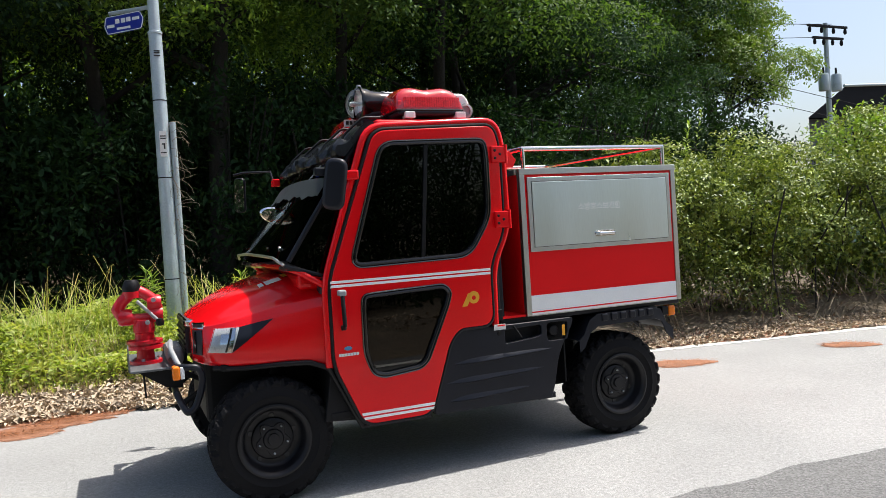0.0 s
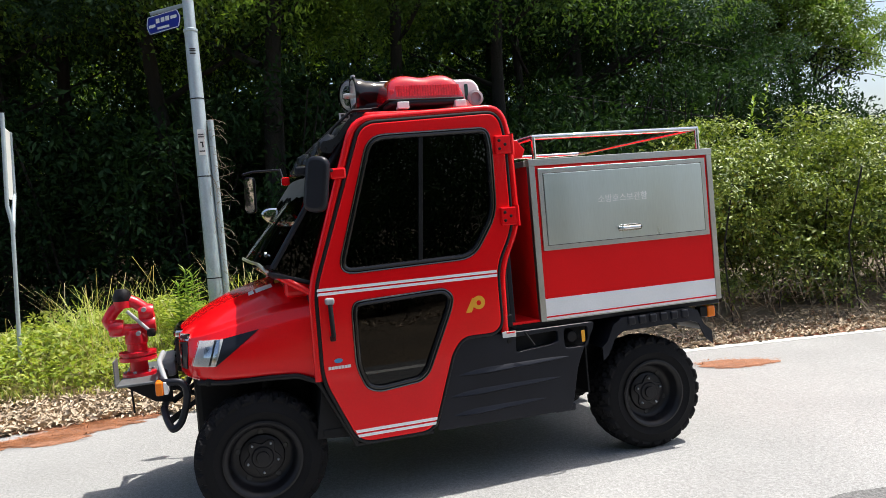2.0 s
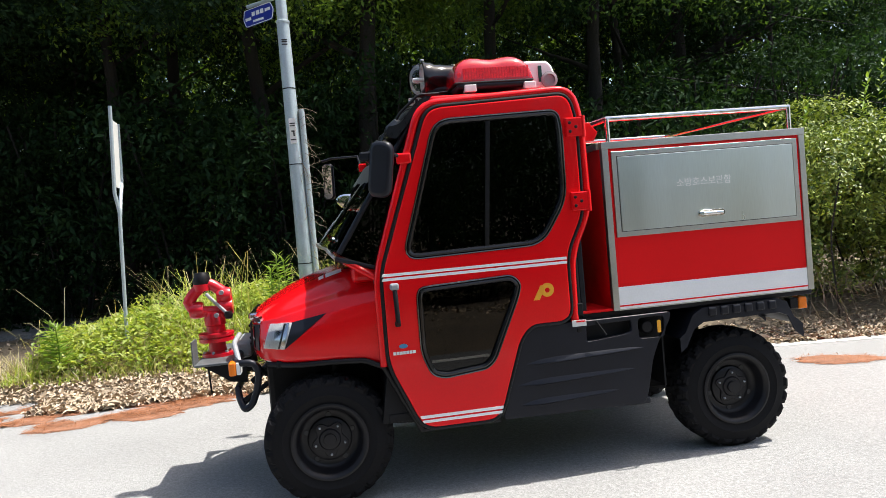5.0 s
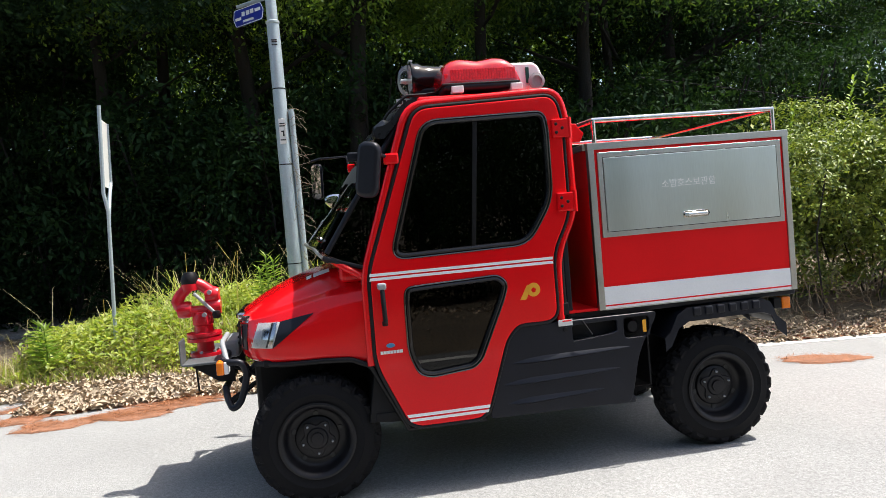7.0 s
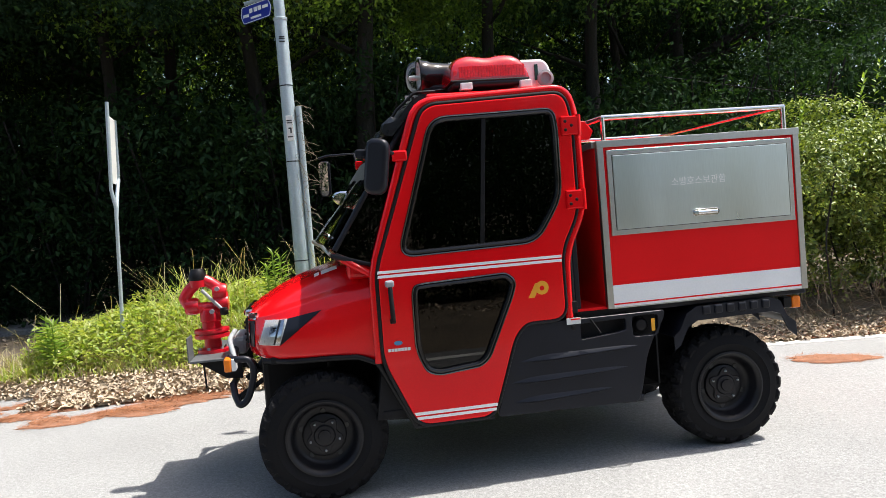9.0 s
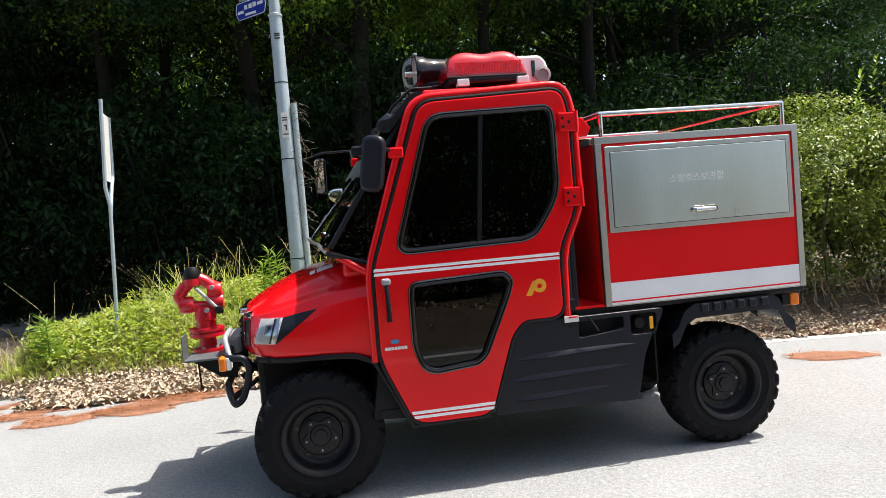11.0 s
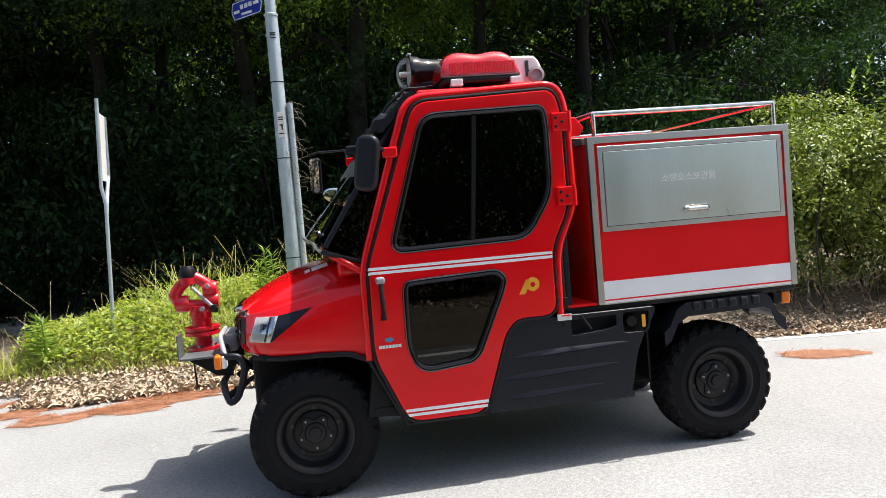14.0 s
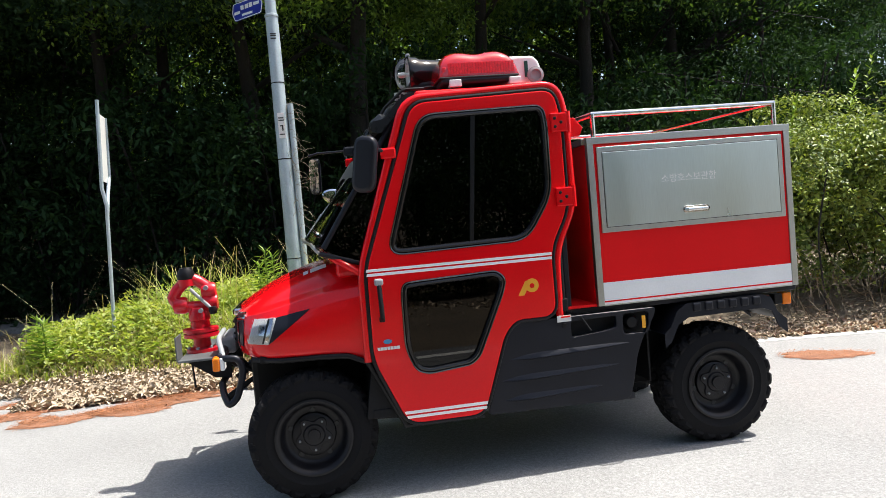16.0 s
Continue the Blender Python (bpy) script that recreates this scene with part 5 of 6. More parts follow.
part("vine_stems", join(*[vine(s) for s in range(60)]), VINE, None)
tagged(bpy.data.objects["vine_stems"], "dry tangled vine stems climbing the pole", "vine", kind="stuff")

up = thing("utility_pole", (26.05, 18, 0), "grey concrete utility pole with transformers", "utility pole")
part("pole_shaft", lathe([(0, -0.5), (0.13, -0.5), (0.085, 8.7), (0, 8.72)], "Z", 20, (26.05, 18, 0)), GALV, up)
for z, w in ((8.50, 1.10), (8.03, 0.85)):
    part("cross_arm", box((26.05 - w, 17.85, z), (26.05 + w, 17.95, z + 0.09), 0.01), DARK, up)
    for k in range(4):
        part("insulator", lathe([(0, -0.22), (0.05, -0.2), (0.07, -0.1), (0.05, 0), (0, 0.02)], "Z", 10, (26.05 - w + 0.1 + k * (2 * w - 0.2) / 3, 17.9, z - 0.02)), DARK, up)
for dx in (-0.42, 0.42):
    t = part("transformer", lathe([(0, 0), (0.19, 0), (0.20, 0.04), (0.20, 0.62), (0.17, 0.68), (0, 0.7)], "Z", 20, (26.05 + dx * 0.85, 17.9, 5.96)), GALV, up, "grey drum transformer")
    part("bushing", lathe([(0, 0), (0.05, 0), (0.04, 0.25), (0, 0.27)], "Z", 10, (26.05 + dx * 0.85, 17.9, 6.64)), DARK, t)
for k, (z, y) in enumerate(((8.6, 17.9), (8.58, 17.7), (8.12, 17.9))):
    w = part("power_cable", tube([(26.05, y, z), (10, 17.5 + k, z - 0.6), (-10, 17 + k * 1.2, z)], 0.012, soft=True, res=1), DARK, None)
    tagged(w, "thin dark overhead cable", "cable", "overhead cables")

for p, q in (((-2, 12.5, 8.2), (22, 12.0, 3.4)), ((-2, 12.9, 8.9), (22, 12.4, 4.1)), ((6, 9.0, 3.5), (18, 8.6, 2.2))):
    mid_ = (np.array(p) + np.array(q)) / 2 - [0, 0, 0.4]
    w = part("wire", tube([p, tuple(mid_), q], 0.009, soft=True, res=1), DARK, None)
    tagged(w, "thin sagging wire through the trees", "wire", "wires through the wood")

house = thing("shed", (36, 24, 0), "grey sheet-clad shed with a dark pitched roof", "shed")
part("wall", bm_mesh(loft([[(29.6, 22, -0.5), (29.6, 22, 5.5), (46, 22, 5.5), (46, 22, -0.5)], [(41.8, 31.8, -0.5), (41.8, 31.8, 5.5), (58, 31.8, 5.5), (58, 31.8, -0.5)]]), 20), GREY_WALL, house)
bm = loft([[(29.1, 21.6, 5.5), (31.6, 21.6, 6.98), (46.5, 21.6, 7.55), (46.5, 21.6, 5.5)], [(41.6, 32, 5.5), (44.1, 32, 6.98), (59, 32, 7.55), (59, 32, 5.5)]])
part("roof", bm_mesh(bm, 20), ROOF, house, "dark sheet roof")
part("eave", tube([(31.5, 21.55, 7.02), (46.5, 21.55, 7.6)], 0.07), GALV, house, "pale roof edge")
for k in range(3):
    wdw = part("window", box((32 + 4 * k, 21.9, 2.6), (33.8 + 4 * k, 22.02, 3.9), 0.02), INK, house)
    part("window_frame", box((31.9 + 4 * k, 21.86, 2.5), (33.9 + 4 * k, 21.92, 2.58), 0.01), GALV, wdw)
fence = thing("net_fence", (13.5, 6.5, 0), "green netting fence on thin posts", "fence")
for k in range(4):
    part("fence_post", tube([(10.9 + 1.8 * k, 5.4 + 0.9 * k, 0), (10.9 + 1.8 * k, 5.4 + 0.9 * k, 1.75)], 0.025), GALV, fence)
for k in range(3):
    x, y = 10.9 + 1.8 * k, 5.4 + 0.9 * k
    v = [(x, y, 0.05), (x + 1.8, y + 0.9, 0.05), (x + 1.8, y + 0.9, 1.7), (x, y, 1.7)]
    part("net_panel", sheet_of(v, [(0, 1, 2, 3)]), NET, fence)


# ---------------- plants ----------------
def unit(n, r, up=0.3):
    d = r.normal(size=(n, 3))
    d[:, 2] += up
    return d / np.linalg.norm(d, axis=1, keepdims=True)


def crown_leaves(blobs, per, length, width, r, droop=-0.1, hollow=0.7, flat=0.55):
    """Leaves in sprays on the outside of many uneven clumps; blobs of x, y, z, radius."""
    cs, ds = [], []
    for x, y, z, rad in blobs:
        m = int(per * rad * rad)
        tips = max(6, m // 9)
        d = unit(tips, r, 0.15)
        q = rad * (hollow + (1 - hollow) * r.uniform(0, 1, tips) ** 0.6) * (1 + 0.25 * np.sin(5 * d[:, 0] + 3 * d[:, 2] + x))
        tip = np.stack([x + d[:, 0] * q, y + d[:, 1] * q, z + d[:, 2] * q * flat], 1)
        k = r.integers(0, tips, m)
        cs.append(tip[k] + r.normal(size=(m, 3)) * length * 0.9)
        ds.append(d[k] * 0.7 + r.normal(size=(m, 3)) * 0.6 + [0, 0, droop])
    c, d = np.concatenate(cs), np.concatenate(ds)
    n = len(c)
    up = np.tile([0, 0, 1.0], (n, 1)) + r.normal(size=(n, 3)) * 0.45
    return leaves(c, d, up, length * r.uniform(0.6, 1.25, n), width * r.uniform(0.7, 1.2, n))


def sprays(lobes, r, dens, per, reach, leaf, width, squash=0.8, fill=0.0, up=0.75, under=-0.25):
    """Leaves in small umbrella-like sprays on the outside of overlapping lobes, with a loose filling inside."""
    L = np.array(lobes)
    cs, ds, us = [], [], []
    for i, (x, y, z, rad) in enumerate(lobes):
        m = max(8, int(dens * rad * rad))
        d = unit(m, r, 0.45)
        d = d[d[:, 2] > under]
        p = np.array([x, y, z]) + d * rad * np.array([1, 1, squash]) * r.uniform(0.86, 1.08, (len(d), 1))
        far = np.linalg.norm((p[:, None] - L[None, :, :3]) / np.array([1, 1, squash]), axis=2) / L[None, :, 3]
        far[:, i] = 9
        ok = far.min(1) > 0.78
        p, d = p[ok], d[ok]
        m = len(p)
        if m:
            nrm = d * 0.55 + [0, 0, up] + r.normal(size=(m, 3)) * 0.15
            nrm /= np.linalg.norm(nrm, axis=1, keepdims=True)
            t1 = np.cross(nrm, r.normal(size=(m, 3)))
            t1 /= np.linalg.norm(t1, axis=1, keepdims=True) + 1e-9
            t2 = np.cross(nrm, t1)
            a = r.uniform(0, 2 * np.pi, (m, per, 1))
            q = reach * r.uniform(0.6, 1.4, (m, 1, 1)) * np.sqrt(r.uniform(0.02, 1, (m, per, 1)))
            out = t1[:, None] * np.cos(a) + t2[:, None] * np.sin(a)
            cs.append((p[:, None] + out * q - nrm[:, None] * q * q / reach * 0.55 + r.normal(size=(m, per, 3)) * reach * 0.16).reshape(-1, 3))
            ds.append((out + r.normal(size=(m, per, 3)) * 0.5 - nrm[:, None] * 0.25).reshape(-1, 3))
            us.append((nrm[:, None] + r.normal(size=(m, per, 3)) * 0.24).reshape(-1, 3))
        g = int(fill * rad * rad)
        if g:
            w = unit(g, r, 0) * r.uniform(0.1, 0.85, (g, 1)) * rad * [1, 1, squash]
            cs.append(w + [x, y, z])
            ds.append(r.normal(size=(g, 3)))
            us.append(r.normal(size=(g, 3)))
    c, d, u = np.concatenate(cs), np.concatenate(ds), np.concatenate(us)
    n = len(c)
    return leaves(c, d, u, leaf * r.uniform(0.6, 1.25, n), width * r.uniform(0.7, 1.2, n))


def trunk_mesh(h, r0, limbs, seed, lean=0.05):
    """A tapered, slightly crooked trunk with limbs."""
    r = random.Random(seed)
    bm = bmesh.new()

    def stem(p, d, length, ra, rb, n=7, k=9, bend=0.12):
        d = d.normalized()
        rows = []
        for i in range(n + 1):
            u = i / n
            x = d.orthogonal().normalized()
            y = d.cross(x)
            rad = ra + (rb - ra) * u + (ra * 0.35 * (1 - u * 5) if u < 0.2 and ra > 0.1 else 0)
            rows.append([bm.verts.new(p + (x * math.cos(2 * math.pi * j / k) + y * math.sin(2 * math.pi * j / k)) * rad * (1 + 0.1 * r.uniform(-1, 1))) for j in range(k)])
            p = p + d * (length / n)
            d = (d + Vector((r.uniform(-bend, bend), r.uniform(-bend, bend), r.uniform(-bend, bend) * 0.5))).normalized()
        for a, b in zip(rows, rows[1:]):
            for j in range(k):
                bm.faces.new((a[j], a[(j + 1) % k], b[(j + 1) % k], b[j]))
        return p

    stem(Vector((0, 0, -0.3)), Vector((r.uniform(-lean, lean), r.uniform(-lean, lean), 1)), h + 0.3, r0, r0 * 0.25, 12, 12, 0.05)
    for i in range(limbs):
        z = h * (0.35 + 0.6 * i / limbs)
        a = r.uniform(0, 2 * math.pi)
        stem(Vector((0, 0, z)), Vector((math.cos(a), math.sin(a), 0.55)), h * r.uniform(0.22, 0.38), r0 * 0.32, r0 * 0.07)
    return bm_mesh(bm, 50)


def make_tree(seed, at, h, r0, blobs, per, leaf, width, leaf_material, label, group):
    t = thing("tree", at, label, "tree", group)
    r = np.random.default_rng(seed)
    o = Vector(at)
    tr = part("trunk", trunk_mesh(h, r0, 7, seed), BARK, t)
    cr = part("crown", sprays(blobs, r, per, 30, leaf * 3.6, leaf, width, 0.6, 110, 0.45), leaf_material, t)
    tr.matrix_parent_inverse = cr.matrix_parent_inverse = Matrix()
    return t


def tall_blobs(seed, h, low, rad, n):
    r = random.Random(seed)
    out = []
    for _ in range(n):
        z = r.uniform(low, h)
        reach = rad * (1 - 0.55 * ((z - low) / (h - low)) ** 1.6)
        a, q = r.uniform(0, 2 * math.pi), reach * math.sqrt(r.uniform(0.05, 1))
        out.append((q * math.cos(a), q * math.sin(a), z, r.uniform(0.7, 1.35)))
    return out


TALL = "tall broad-leaved tree at the edge of the wood"
# leaf colour darkens or brightens each crown in place of shade and sun
tree_a = make_tree(1, (-5.5, 11.5, 0.1), 11, 0.16, tall_blobs(1, 11.5, 4.8, 4.2, 60), 26, 0.115, 0.055, LEAF_SHADED, TALL, "trees of the wood")
tree_b = make_tree(2, (0.95, 9.8, 0.1), 12, 0.20, tall_blobs(2, 12.5, 5.0, 4.3, 64), 26, 0.115, 0.055, LEAF_SUNLIT, TALL, "trees of the wood")
tree_c = make_tree(3, (5.6, 10.6, 0.1), 11, 0.17, tall_blobs(3, 11.5, 4.9, 3.6, 50), 26, 0.115, 0.055, LEAF_HALF_SHADED, TALL, "trees of the wood")

tree_d = thing("tree", (18.9, 16.6, 0.3), "sunlit bright green tree at the end of the wood", "tree", "trees of the wood")
rd = random.Random(44)
lobes = []
for k in range(44):
    a, z = k * 2.4, 5.1 + 5.6 * (k + 0.5) / 44
    q = (2.5 - 1.3 * ((z - 5.1) / 5.6) ** 1.5) * (0.55 + 0.45 * rd.random())
    lobes.append((q * math.cos(a), q * math.sin(a), z, rd.uniform(0.7, 1.15)))
d_trunk = part("trunk", trunk_mesh(10, 0.2, 7, 4), BARK, tree_d)
d_crown = part("crown", sprays(lobes, np.random.default_rng(4), 44, 54, 0.34, 0.10, 0.066, 0.7, 420, 0.35, -0.35), LEAF_FRESH, tree_d)
d_trunk.matrix_parent_inverse = d_crown.matrix_parent_inverse = Matrix()
old_tree = thing("tree", (9.35, 14.2, 0.3), "old dark trunk with a heavy slanting limb in the wood", "tree", "trees of the wood")
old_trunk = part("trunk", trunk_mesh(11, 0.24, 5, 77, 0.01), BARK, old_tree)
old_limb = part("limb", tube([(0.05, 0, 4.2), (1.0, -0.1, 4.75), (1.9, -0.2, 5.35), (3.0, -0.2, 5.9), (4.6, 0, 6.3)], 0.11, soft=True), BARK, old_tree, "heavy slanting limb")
old_crown = part("crown", sprays(tall_blobs(78, 12.5, 7.4, 4.0, 40), np.random.default_rng(78), 26, 26, 0.36, 0.115, 0.055, 0.6, 60), LEAF_HALF_SHADED, old_tree)
for o in (old_trunk, old_limb, old_crown):
    o.matrix_parent_inverse = Matrix()


def put(src, x, y, turn, s):
    m = Matrix.Translation((x, y, float(height(x, y)) - 0.05)) @ Matrix.Rotation(turn, 4, "Z")
    ob = copy_thing(src, m)
    ob.scale = (s, s, s)
    return ob


rt = random.Random(11)
for x, y, k, s in ((-3.4, 10.9, 0, 0.95), (-0.7, 11.3, 1, 0.95), (3.6, 10.8, 2, 1.0), (-7.6, 11.2, 0, 1.0), (4.5, 20.5, 3, 1.15), (9.0, 20.0, 3, 1.1), (12.8, 18.6, 0, 0.95), (11.2, 13.6, 0, 0.72),  (-9.5, 11.5, 1, 1.0), (-2.6, 11.8, 0, 1.0), (7.6, 13.4, 0, 0.95), (11.9, 16.6, 0, 1.2), (-7, 15.5, 0, 1.1), 
                   (0.5, 21, 2, 1.2), (7.5, 24, 0, 1.3), (14, 22, 1, 1.2),
                   (-6, 22, 1, 1.2), (19.0, 20.5, 2, 1.1)):
    put((tree_a, tree_b, tree_c, tree_d)[k], x, y, rt.uniform(0, 6.28), s)
# the trees across the road, behind the camera
for x, y, k, s in ((-7.5, -11.5, 0, 0.72), (-12, -12.0, 1, 0.8), (-5, -16, 1, 0.9), (-0.5, -16, 0, 0.85), (3.0, -16.5, 0, 0.6), (-9.5, -16.5, 0, 0.95), (-17, -13.0, 2, 0.9)):
    put((tree_a, tree_b, tree_c, tree_d)[k], x, y, rt.uniform(0, 6.28), s)


def low_blobs(seed, rad, h, n):
    r = random.Random(seed)
    return [(r.uniform(-rad, rad), r.uniform(-rad, rad) * 0.8, r.uniform(0.25, h), r.uniform(0.45, 0.85)) for _ in range(n)]


def make_shrub(seed, at, rad, h, n, per, leaf, width, material, label, group):
    t = thing("shrub", at, label, "shrub", group)
    r = np.random.default_rng(seed)
    cr = part("foliage", crown_leaves(low_blobs(seed, rad, h, n), per, leaf, width, r), material, t)
    stems = []
    rr = random.Random(seed)
    for _ in range(9):
        a = rr.uniform(0, 6.28)
        stems.append(tube([(0.15 * math.cos(a), 0.15 * math.sin(a), -0.15), (0.4 * rad * math.cos(a), 0.3 * rad * math.sin(a), 0.5 * h), (0.8 * rad * math.cos(a), 0.6 * rad * math.sin(a), 0.95 * h)], 0.016, soft=True, res=1))
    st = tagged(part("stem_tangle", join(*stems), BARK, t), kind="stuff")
    cr.matrix_parent_inverse = st.matrix_parent_inverse = Matrix()
    return t


# the shade under the trees is mixed into the undergrowth's leaf colour
UNDER = "leafy undergrowth with the shade of the wood in its leaf colour"
under = [make_shrub(20, (-4.4, 11.4, 0.1), 1.5, 3.6, 26, 420, 0.15, 0.06, LEAF_SHADED, UNDER, "undergrowth"),
         make_shrub(21, (-1.2, 11.0, 0.1), 1.5, 2.6, 24, 420, 0.13, 0.055, LEAF_SHADED, UNDER, "undergrowth"),
         make_shrub(22, (2.4, 11.2, 0.1), 1.6, 4.0, 28, 420, 0.15, 0.06, LEAF_SHADED, UNDER, "undergrowth")]
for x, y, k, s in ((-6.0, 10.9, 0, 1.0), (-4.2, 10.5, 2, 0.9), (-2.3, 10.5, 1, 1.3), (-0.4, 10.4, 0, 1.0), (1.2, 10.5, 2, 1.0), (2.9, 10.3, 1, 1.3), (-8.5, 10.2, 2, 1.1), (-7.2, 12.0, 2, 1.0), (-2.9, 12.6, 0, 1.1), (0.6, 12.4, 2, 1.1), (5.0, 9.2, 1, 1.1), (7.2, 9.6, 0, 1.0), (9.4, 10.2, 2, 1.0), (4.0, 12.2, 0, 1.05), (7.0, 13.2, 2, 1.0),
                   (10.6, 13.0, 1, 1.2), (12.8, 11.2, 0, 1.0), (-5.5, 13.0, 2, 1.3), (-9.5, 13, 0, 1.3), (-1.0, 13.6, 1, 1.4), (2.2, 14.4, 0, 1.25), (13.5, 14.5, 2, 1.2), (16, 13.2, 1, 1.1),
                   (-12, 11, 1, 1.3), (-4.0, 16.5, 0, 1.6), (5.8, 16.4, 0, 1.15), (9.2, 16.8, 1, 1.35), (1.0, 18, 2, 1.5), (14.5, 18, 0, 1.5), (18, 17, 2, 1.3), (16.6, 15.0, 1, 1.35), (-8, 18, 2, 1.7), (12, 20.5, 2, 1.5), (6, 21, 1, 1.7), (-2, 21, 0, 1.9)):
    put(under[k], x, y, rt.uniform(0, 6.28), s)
for x, y, k, s in ((-6, -7.6, 1, 0.8), (-2.6, -8.2, 2, 0.7), (0.8, -8.0, 1, 0.8), (3.6, -8.4, 0, 0.7), (-4.4, -7.4, 0, 0.6), (-1.0, -7.4, 2, 0.55), (2.2, -7.5, 0, 0.6), (-7.8, -9.6, 0, 0.9), (-4.2, -10, 1, 1.0), (-0.6, -10, 0, 0.9), (2.8, -10.2, 2, 0.8), (5.2, -9.4, 1, 0.7), (-11, -10, 0, 1.0), (7.6, -9.0, 1, 0.5), (-9.5, -8.2, 2, 0.8), (11.2, -9.6, 1, 0.5), (-13, -8.5, 1, 0.9), (2.2, -12.2, 1, 1.3), (4.4, -11.6, 2, 1.1), (6.4, -12.6, 0, 1.05), (0.2, -12.4, 0, 1.2)):
    put(under[k], x, y, rt.uniform(0, 6.28), s)

# far wooded slope
rf = np.random.default_rng(40)
nf = 60000
fx, fy = rf.uniform(-26, 22, nf), rf.uniform(20, 40, nf)
fz = height(fx, fy) + rf.uniform(0, 1, nf) ** 1.2 * (9.5 + 3 * np.sin(fx * 0.7) * np.sin(fy * 0.5))
woods = part("far_woods", leaves(np.stack([fx, fy, fz], 1), unit(nf, rf, -0.1), np.tile([0, 0, 1.0], (nf, 1)) + rf.normal(size=(nf, 3)) * 0.4, rf.uniform(0.3, 0.6, nf), rf.uniform(0.15, 0.3, nf)), LEAF_SUNLIT)
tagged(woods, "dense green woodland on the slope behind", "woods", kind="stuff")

# the big shrub beside the road
BUSH_AT = (6.9, 3.35, 0.0)
rb = random.Random(33)
blobs, inner = [], []
for i in range(96):
    x = rb.uniform(-2.5, 2.8)
    y = rb.uniform(-1.05, 1.2)
    top = 2.36 + 0.12 * math.sin(2.6 * x + 0.6) - 0.22 * max(0, x - 0.9) - 0.42 * max(0, -x - 1.3) - 0.30 * max(0, abs(y) - 0.5)
    rad = rb.uniform(0.24, 0.46)
    high = i % 4 > 0
    z = rb.uniform(0.85, top - rad * 0.6) if high else rb.uniform(0.12, 0.8)
    y = y if high else rb.uniform(-0.55, 1.0)
    blobs.append((x, y - 0.2 * x, z, rad))
for i in range(60):
    x = rb.uniform(-2.2, 2.5)
    inner.append((x, rb.uniform(-0.45, 0.9) - 0.2 * x, rb.uniform(0.2, 1.75), 0.5))
bush = thing("roadside_bush", BUSH_AT, "large rounded green bush with small leaves beside the road", "bush")
r33 = np.random.default_rng(33)
bl = part("foliage", sprays(blobs, r33, 150, 36, 0.125, 0.052, 0.026, 0.75, 700, 0.62), LEAF_BUSH, bush)
bi = part("inner_foliage", sprays(inner, r33, 6, 8, 0.2, 0.085, 0.042, 0.9, 2600), LEAF_BUSH, bush)
tagged(bi, kind="stuff")
bi.matrix_parent_inverse = Matrix()
st = []
for _ in range(40):
    x, y = rb.uniform(-2.3, 2.6), rb.uniform(-1.0, 0.9)
    y -= 0.2 * x
    st.append(tube([(x, y, -0.1), (x + rb.uniform(-0.3, 0.3), y + rb.uniform(-0.2, 0.2), 0.8), (x + rb.uniform(-0.5, 0.5), y + rb.uniform(-0.4, 0.3), 1.5)], 0.009, soft=True, res=1))
bs = tagged(part("stem_tangle", join(*st), BARK, bush), kind="stuff")
for x, y, z in ((-1.35, -0.3, 2.25), (-1.15, -0.25, 2.4), (-1.2, -0.1, 2.3), (-0.35, -0.3, 2.3), (-0.55, 0, 2.2), (1.2, -0.4, 2.35), (0.6, -0.3, 2.4), (-1.9, -0.2, 2.0), (-1.7, 0.1, 2.1)):
    a = np.array([(x + 0.12 * k / 14 - 0.05, y - 0.2 * x, z - 0.3 + 0.45 * k / 14, math.cos(k * 2.4), math.sin(k * 2.4), 0.5 + 0.06 * k) for k in range(14)])
    shoot = part("young_shoot", leaves(a[:, :3], a[:, 3:], np.tile([0, 0, 1.0], (14, 1)), 0.085 - 0.03 * np.arange(14) / 14, 0.03), LEAF_FRESH, bush, "bright young shoot")
    shoot.matrix_parent_inverse = Matrix()
for o in (bl, bs):
    o.matrix_parent_inverse = Matrix()
edge_bush = make_shrub(50, (10.4, 3.2, 0), 0.9, 1.2, 22, 1500, 0.07, 0.03, LEAF_FRESH, "light green weeds and shrubs at the road edge", "roadside shrubs")
ivy = make_shrub(51, (14.6, 7.6, 0.0), 0.9, 3.0, 20, 900, 0.12, 0.06, LEAF_FRESH, "bright green climber on a stump", "roadside shrubs")


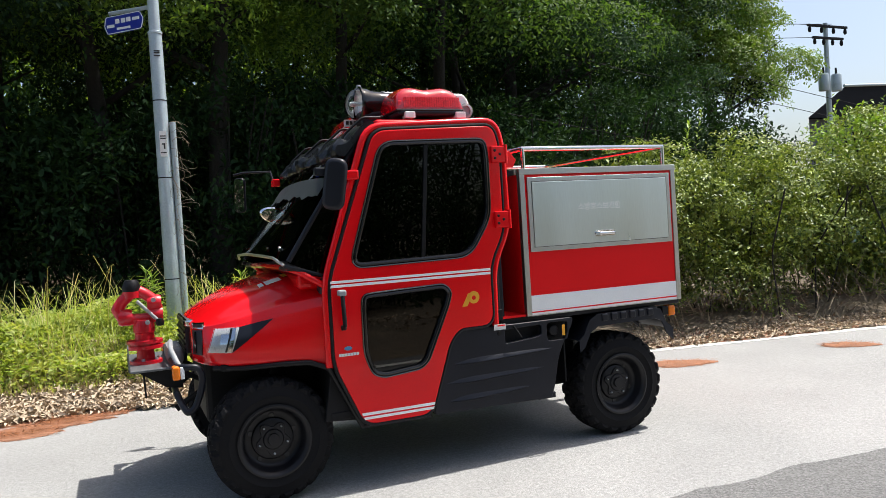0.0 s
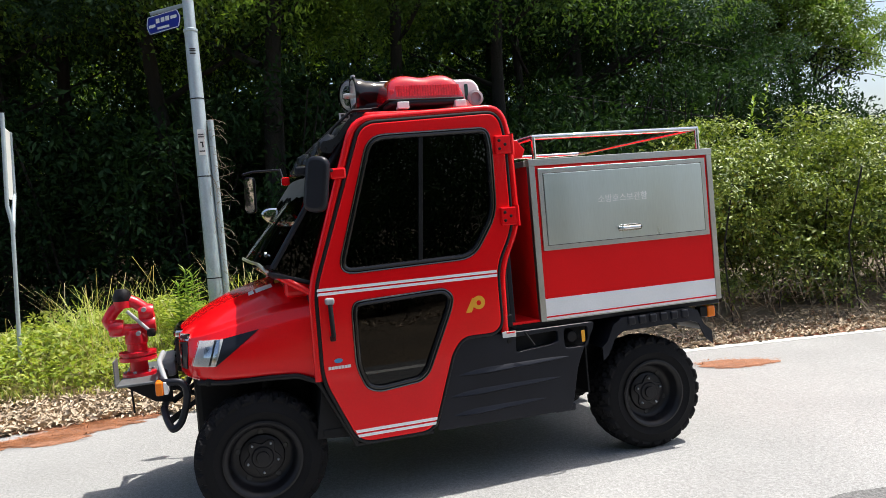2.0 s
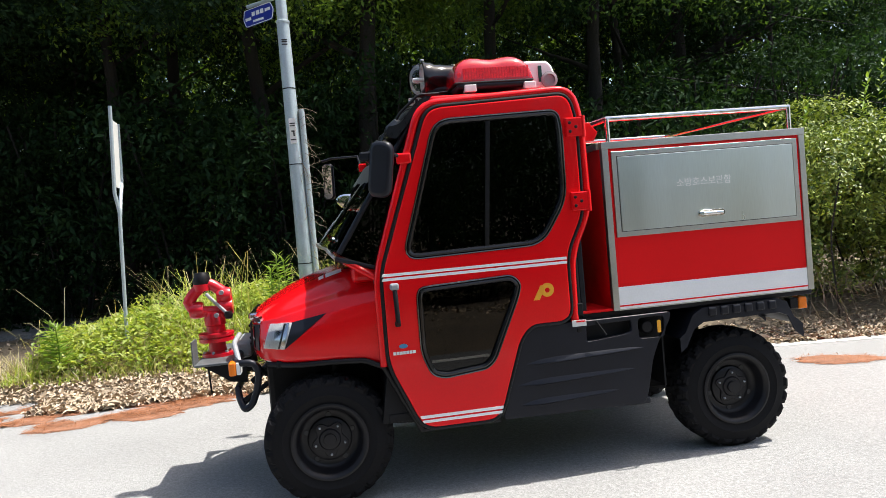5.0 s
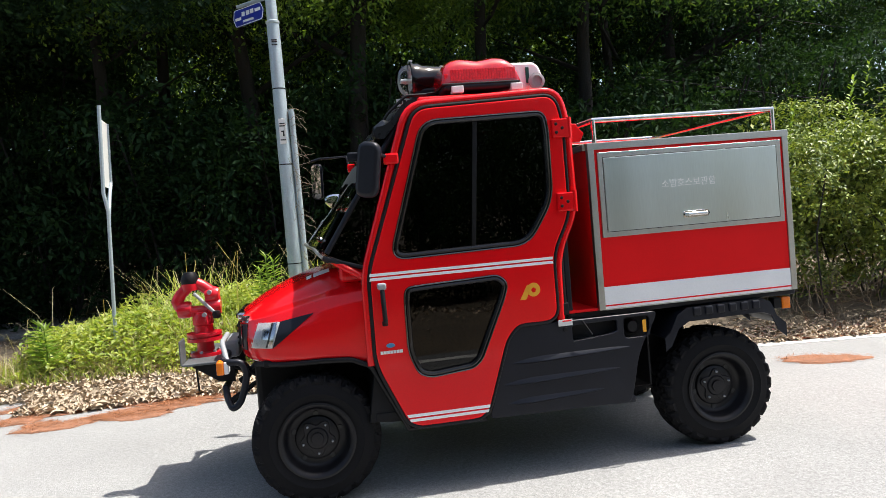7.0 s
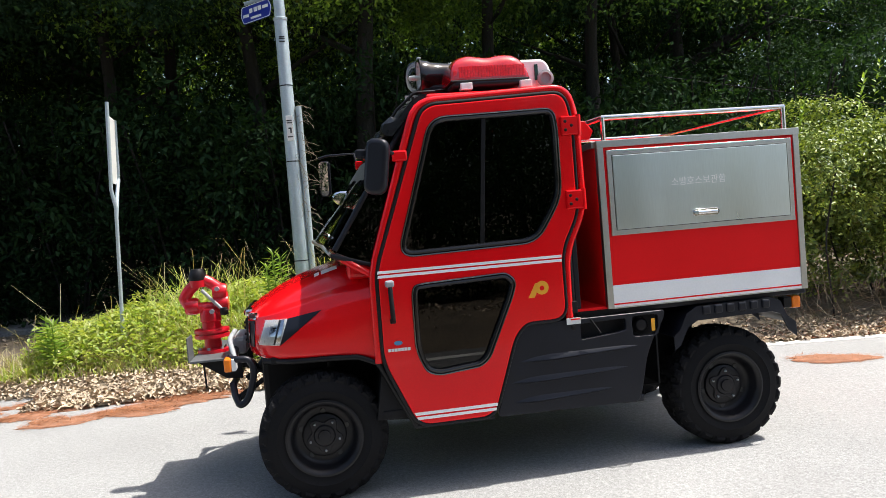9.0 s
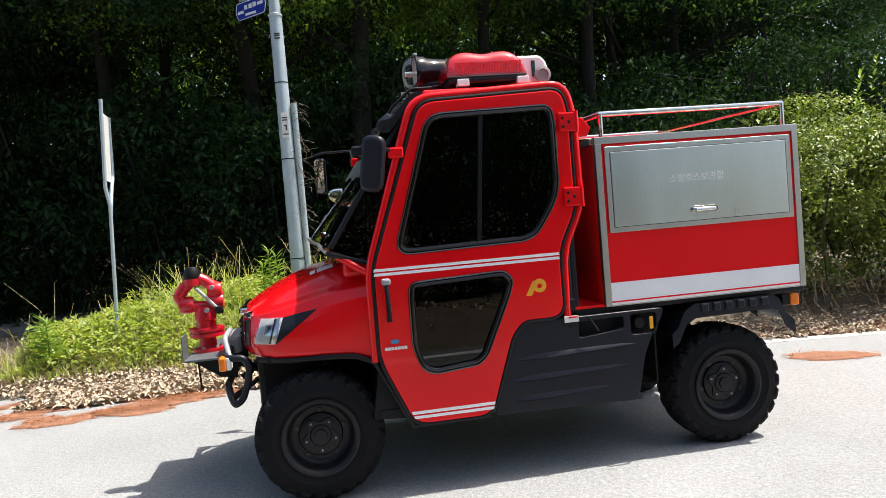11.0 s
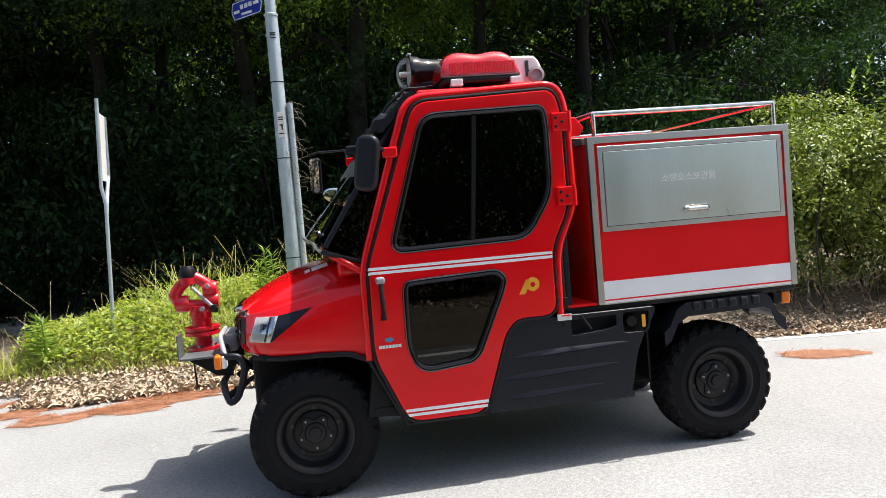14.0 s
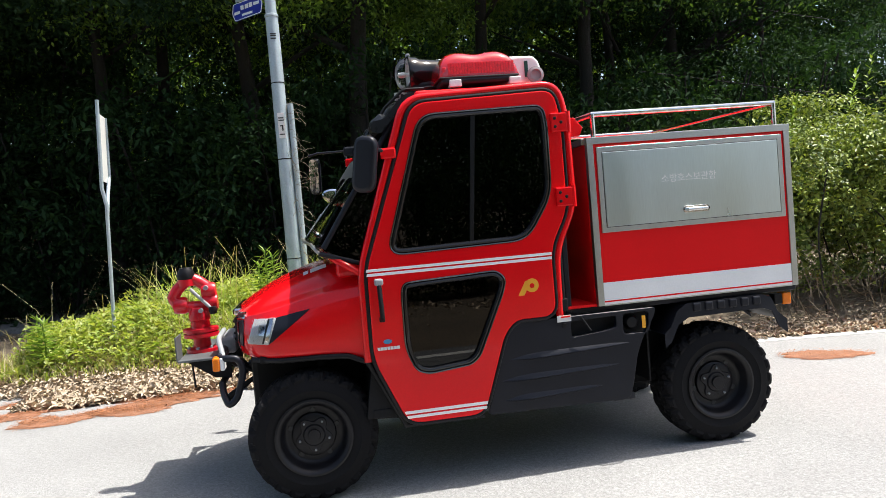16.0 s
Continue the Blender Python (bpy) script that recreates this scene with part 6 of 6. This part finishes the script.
# grass and weeds on the mound
def blades(n, r, xr, er, hmin, hmax, wid, lean, material, label, name):
    """Grass: bent blades of three pieces, rooted on the mound."""
    x = r.uniform(*xr, n)
    e = r.uniform(*er, n)
    y = edge_y(x) + e
    z = height(x, y) - 0.02
    h = r.uniform(hmin, hmax, n) * (0.6 + 0.4 * step(0.1, 1.2, e)) * (0.75 + 0.5 * (np.sin(2.1 * x + 1.3 * y) * np.sin(1.7 * y - x) > 0))
    a = r.uniform(0, 2 * np.pi, n)
    d = np.stack([np.cos(a), np.sin(a)], 1)
    L = h * r.uniform(0.2, 1.0, n) * lean
    s = np.stack([-d[:, 1], d[:, 0]], 1) * (wid * r.uniform(0.6, 1.3, n) / 2)[:, None]
    base = np.stack([x, y], 1)
    v = np.empty((n, 7, 3))
    for i, (u, w, q) in enumerate(((0, 1, 0), (0.45, 0.85, 0.25), (0.8, 0.55, 0.62))):
        c = base + d * (L * q)[:, None]
        v[:, 2 * i, :2], v[:, 2 * i + 1, :2] = c + s * w, c - s * w
        v[:, 2 * i, 2] = v[:, 2 * i + 1, 2] = z + h * u
    v[:, 6, :2] = base + d * L[:, None]
    v[:, 6, 2] = z + h * (1 - 0.12 * lean)
    i = (np.arange(n) * 7)[:, None]
    tri = np.array([[0, 1, 3], [0, 3, 2], [2, 3, 5], [2, 5, 4], [4, 5, 6]])
    f = (i[:, :, None] + tri[None]).reshape(-1, 3)
    me = bpy.data.meshes.new(name)
    me.vertices.add(n * 7)
    me.vertices.foreach_set("co", v.ravel())
    me.loops.add(len(f) * 3)
    me.loops.foreach_set("vertex_index", f.ravel())
    me.polygons.add(len(f))
    me.polygons.foreach_set("loop_start", np.arange(len(f)) * 3)
    me.update(calc_edges=True)
    return tagged(part(name, me, material), label, "grass", kind="stuff")


rg = np.random.default_rng(60)
blades(20000, rg, (-3.1, 3.4), (0.4, 3.4), 0.06, 0.20, 0.008, 1.1, GRASS, "sunlit green grass on the mound", "grass")
blades(650, rg, (-1.6, 0.9), (0.9, 2.4), 0.28, 0.62, 0.007, 1.5, GRASS, "tall arching green grass", "tall_grass")
blades(5000, rg, (-3.6, 3.4), (0.45, 1.3), 0.08, 0.28, 0.006, 1.4, GRASS_DRY, "dry straw-coloured grass at the road edge", "dry_grass")
blades(110, rg, (-3.2, 0.9), (1.0, 2.8), 0.45, 0.9, 0.006, 1.5, GRASS_DRY, "tall seed stalks over the grass", "seed_stalks")
blades(9000, rg, (-14, -3.6), (0.3, 1.6), 0.1, 0.3, 0.012, 0.9, GRASS, "green grass by the side lane", "grass")
# broad weeds
nw = 30000
wx = rg.uniform(-3.1, 2.6, nw)
we = rg.uniform(0.55, 3.0, nw)
wy = edge_y(wx) + we
wz = height(wx, wy) + rg.uniform(0.02, 0.36, nw) * (0.5 + 0.5 * np.sin(2.7 * wx + 0.5) * np.sin(3.1 * wy))
weeds = part("weeds", leaves(np.stack([wx, wy, wz], 1), unit(nw, rg, 0.1) * [1, 1, 0.5], np.tile([0, 0, 1.0], (nw, 1)) + rg.normal(size=(nw, 3)) * 0.25, rg.uniform(0.04, 0.10, nw), rg.uniform(0.02, 0.05, nw)), GRASS)
tagged(weeds, "low broad-leaved weeds among the grass", "weeds", kind="stuff")


def tall_weed(x, y, h, n, seed):
    r = random.Random(seed)
    z0 = float(height(x, y))
    t = thing("tall_weed", (x, y, z0), "tall leafy green weed in the sun", "weed", "tall weeds")
    part("stem", tube([(x, y, z0 - 0.03), (x + 0.02, y, z0 + h * 0.5), (x + 0.01, y, z0 + h)], 0.006, soft=True, res=2), LEAF_FRESH, t)
    rows = []
    for k in range(n):
        u = 0.25 + 0.75 * k / n
        a = k * 2.4 + r.uniform(-0.3, 0.3)
        rows.append((x + 0.02 * u, y, z0 + h * u, math.cos(a), math.sin(a), 0.25 + 0.7 * (u > 0.9), 0.20 * (1.15 - 0.6 * u)))
    a = np.array(rows)
    part("leaves", leaves(a[:, :3], a[:, 3:6], np.tile([0, 0, 1.0], (n, 1)), a[:, 6], a[:, 6] * 0.22), LEAF_FRESH, t)


for x, y, h in ((-0.42, 4.35, 0.80), (-0.50, 4.5, 0.62), (-0.36, 4.55, 0.7), (-2.55, 4.3, 0.5), (-2.7, 4.6, 0.45), (0.5, 4.4, 0.6)):
    tall_weed(x, y, h, 44, int(x * 100))

# dead leaves along both verges
def litter(n, xr, yf, spread, seed, label, size=0.8):
    r = np.random.default_rng(seed)
    x = r.uniform(*xr, n)
    y = yf(x) + np.abs(r.normal(size=n)) * spread - 0.06
    z = np.maximum(height(x, y), 0.0) + r.uniform(0.004, 0.045, n)
    d = r.normal(size=(n, 3)) * [1, 1, 0.25]
    up = np.tile([0, 0, 1.0], (n, 1)) + r.normal(size=(n, 3)) * 0.4
    ob = part("leaf_litter", leaves(np.stack([x, y, z], 1), d, up, size * r.uniform(0.035, 0.12, n), size * r.uniform(0.022, 0.06, n), 0.5), LITTER)
    tagged(ob, label, "dead leaves", kind="stuff")


litter(6000, (-4.0, 3.2), edge_y, 0.55, 70, "pale dry dead leaves along the road edge")
litter(7000, (-2.4, 0.9), lambda x: edge_y(x) - 0.45 - 0.12 * np.sin(2.2 * x), 0.55, 74, "thick pale drift of dead leaves at the foot of the mound")
litter(7000, (3.0, 11.0), edge_y, 0.26, 71, "dry dead leaves under the bush", 0.6)
litter(1800, (-9, 10), lambda x: -3.75 - 0.02 * x - 2.6, 0.5, 72, "dry dead leaves on the near verge")
litter(3500, (-8, 12), lambda x: 7.2 + 0 * x, 2.0, 73, "dead leaves on the forest floor")
nt = 900
tx = rg.uniform(4.2, 9.5, nt)
ty = edge_y(tx) + rg.uniform(0.2, 0.8, nt)
tw = part("dry_twigs", leaves(np.stack([tx, ty, rg.uniform(0.02, 0.4, nt)], 1), unit(nt, rg, 0.2), np.tile([0, 0.3, 1.0], (nt, 1)), rg.uniform(0.2, 0.6, nt), 0.008, 0.3), TWIG)
tagged(tw, "dry twigs and stalks at the foot of the bush", "twigs", kind="stuff")
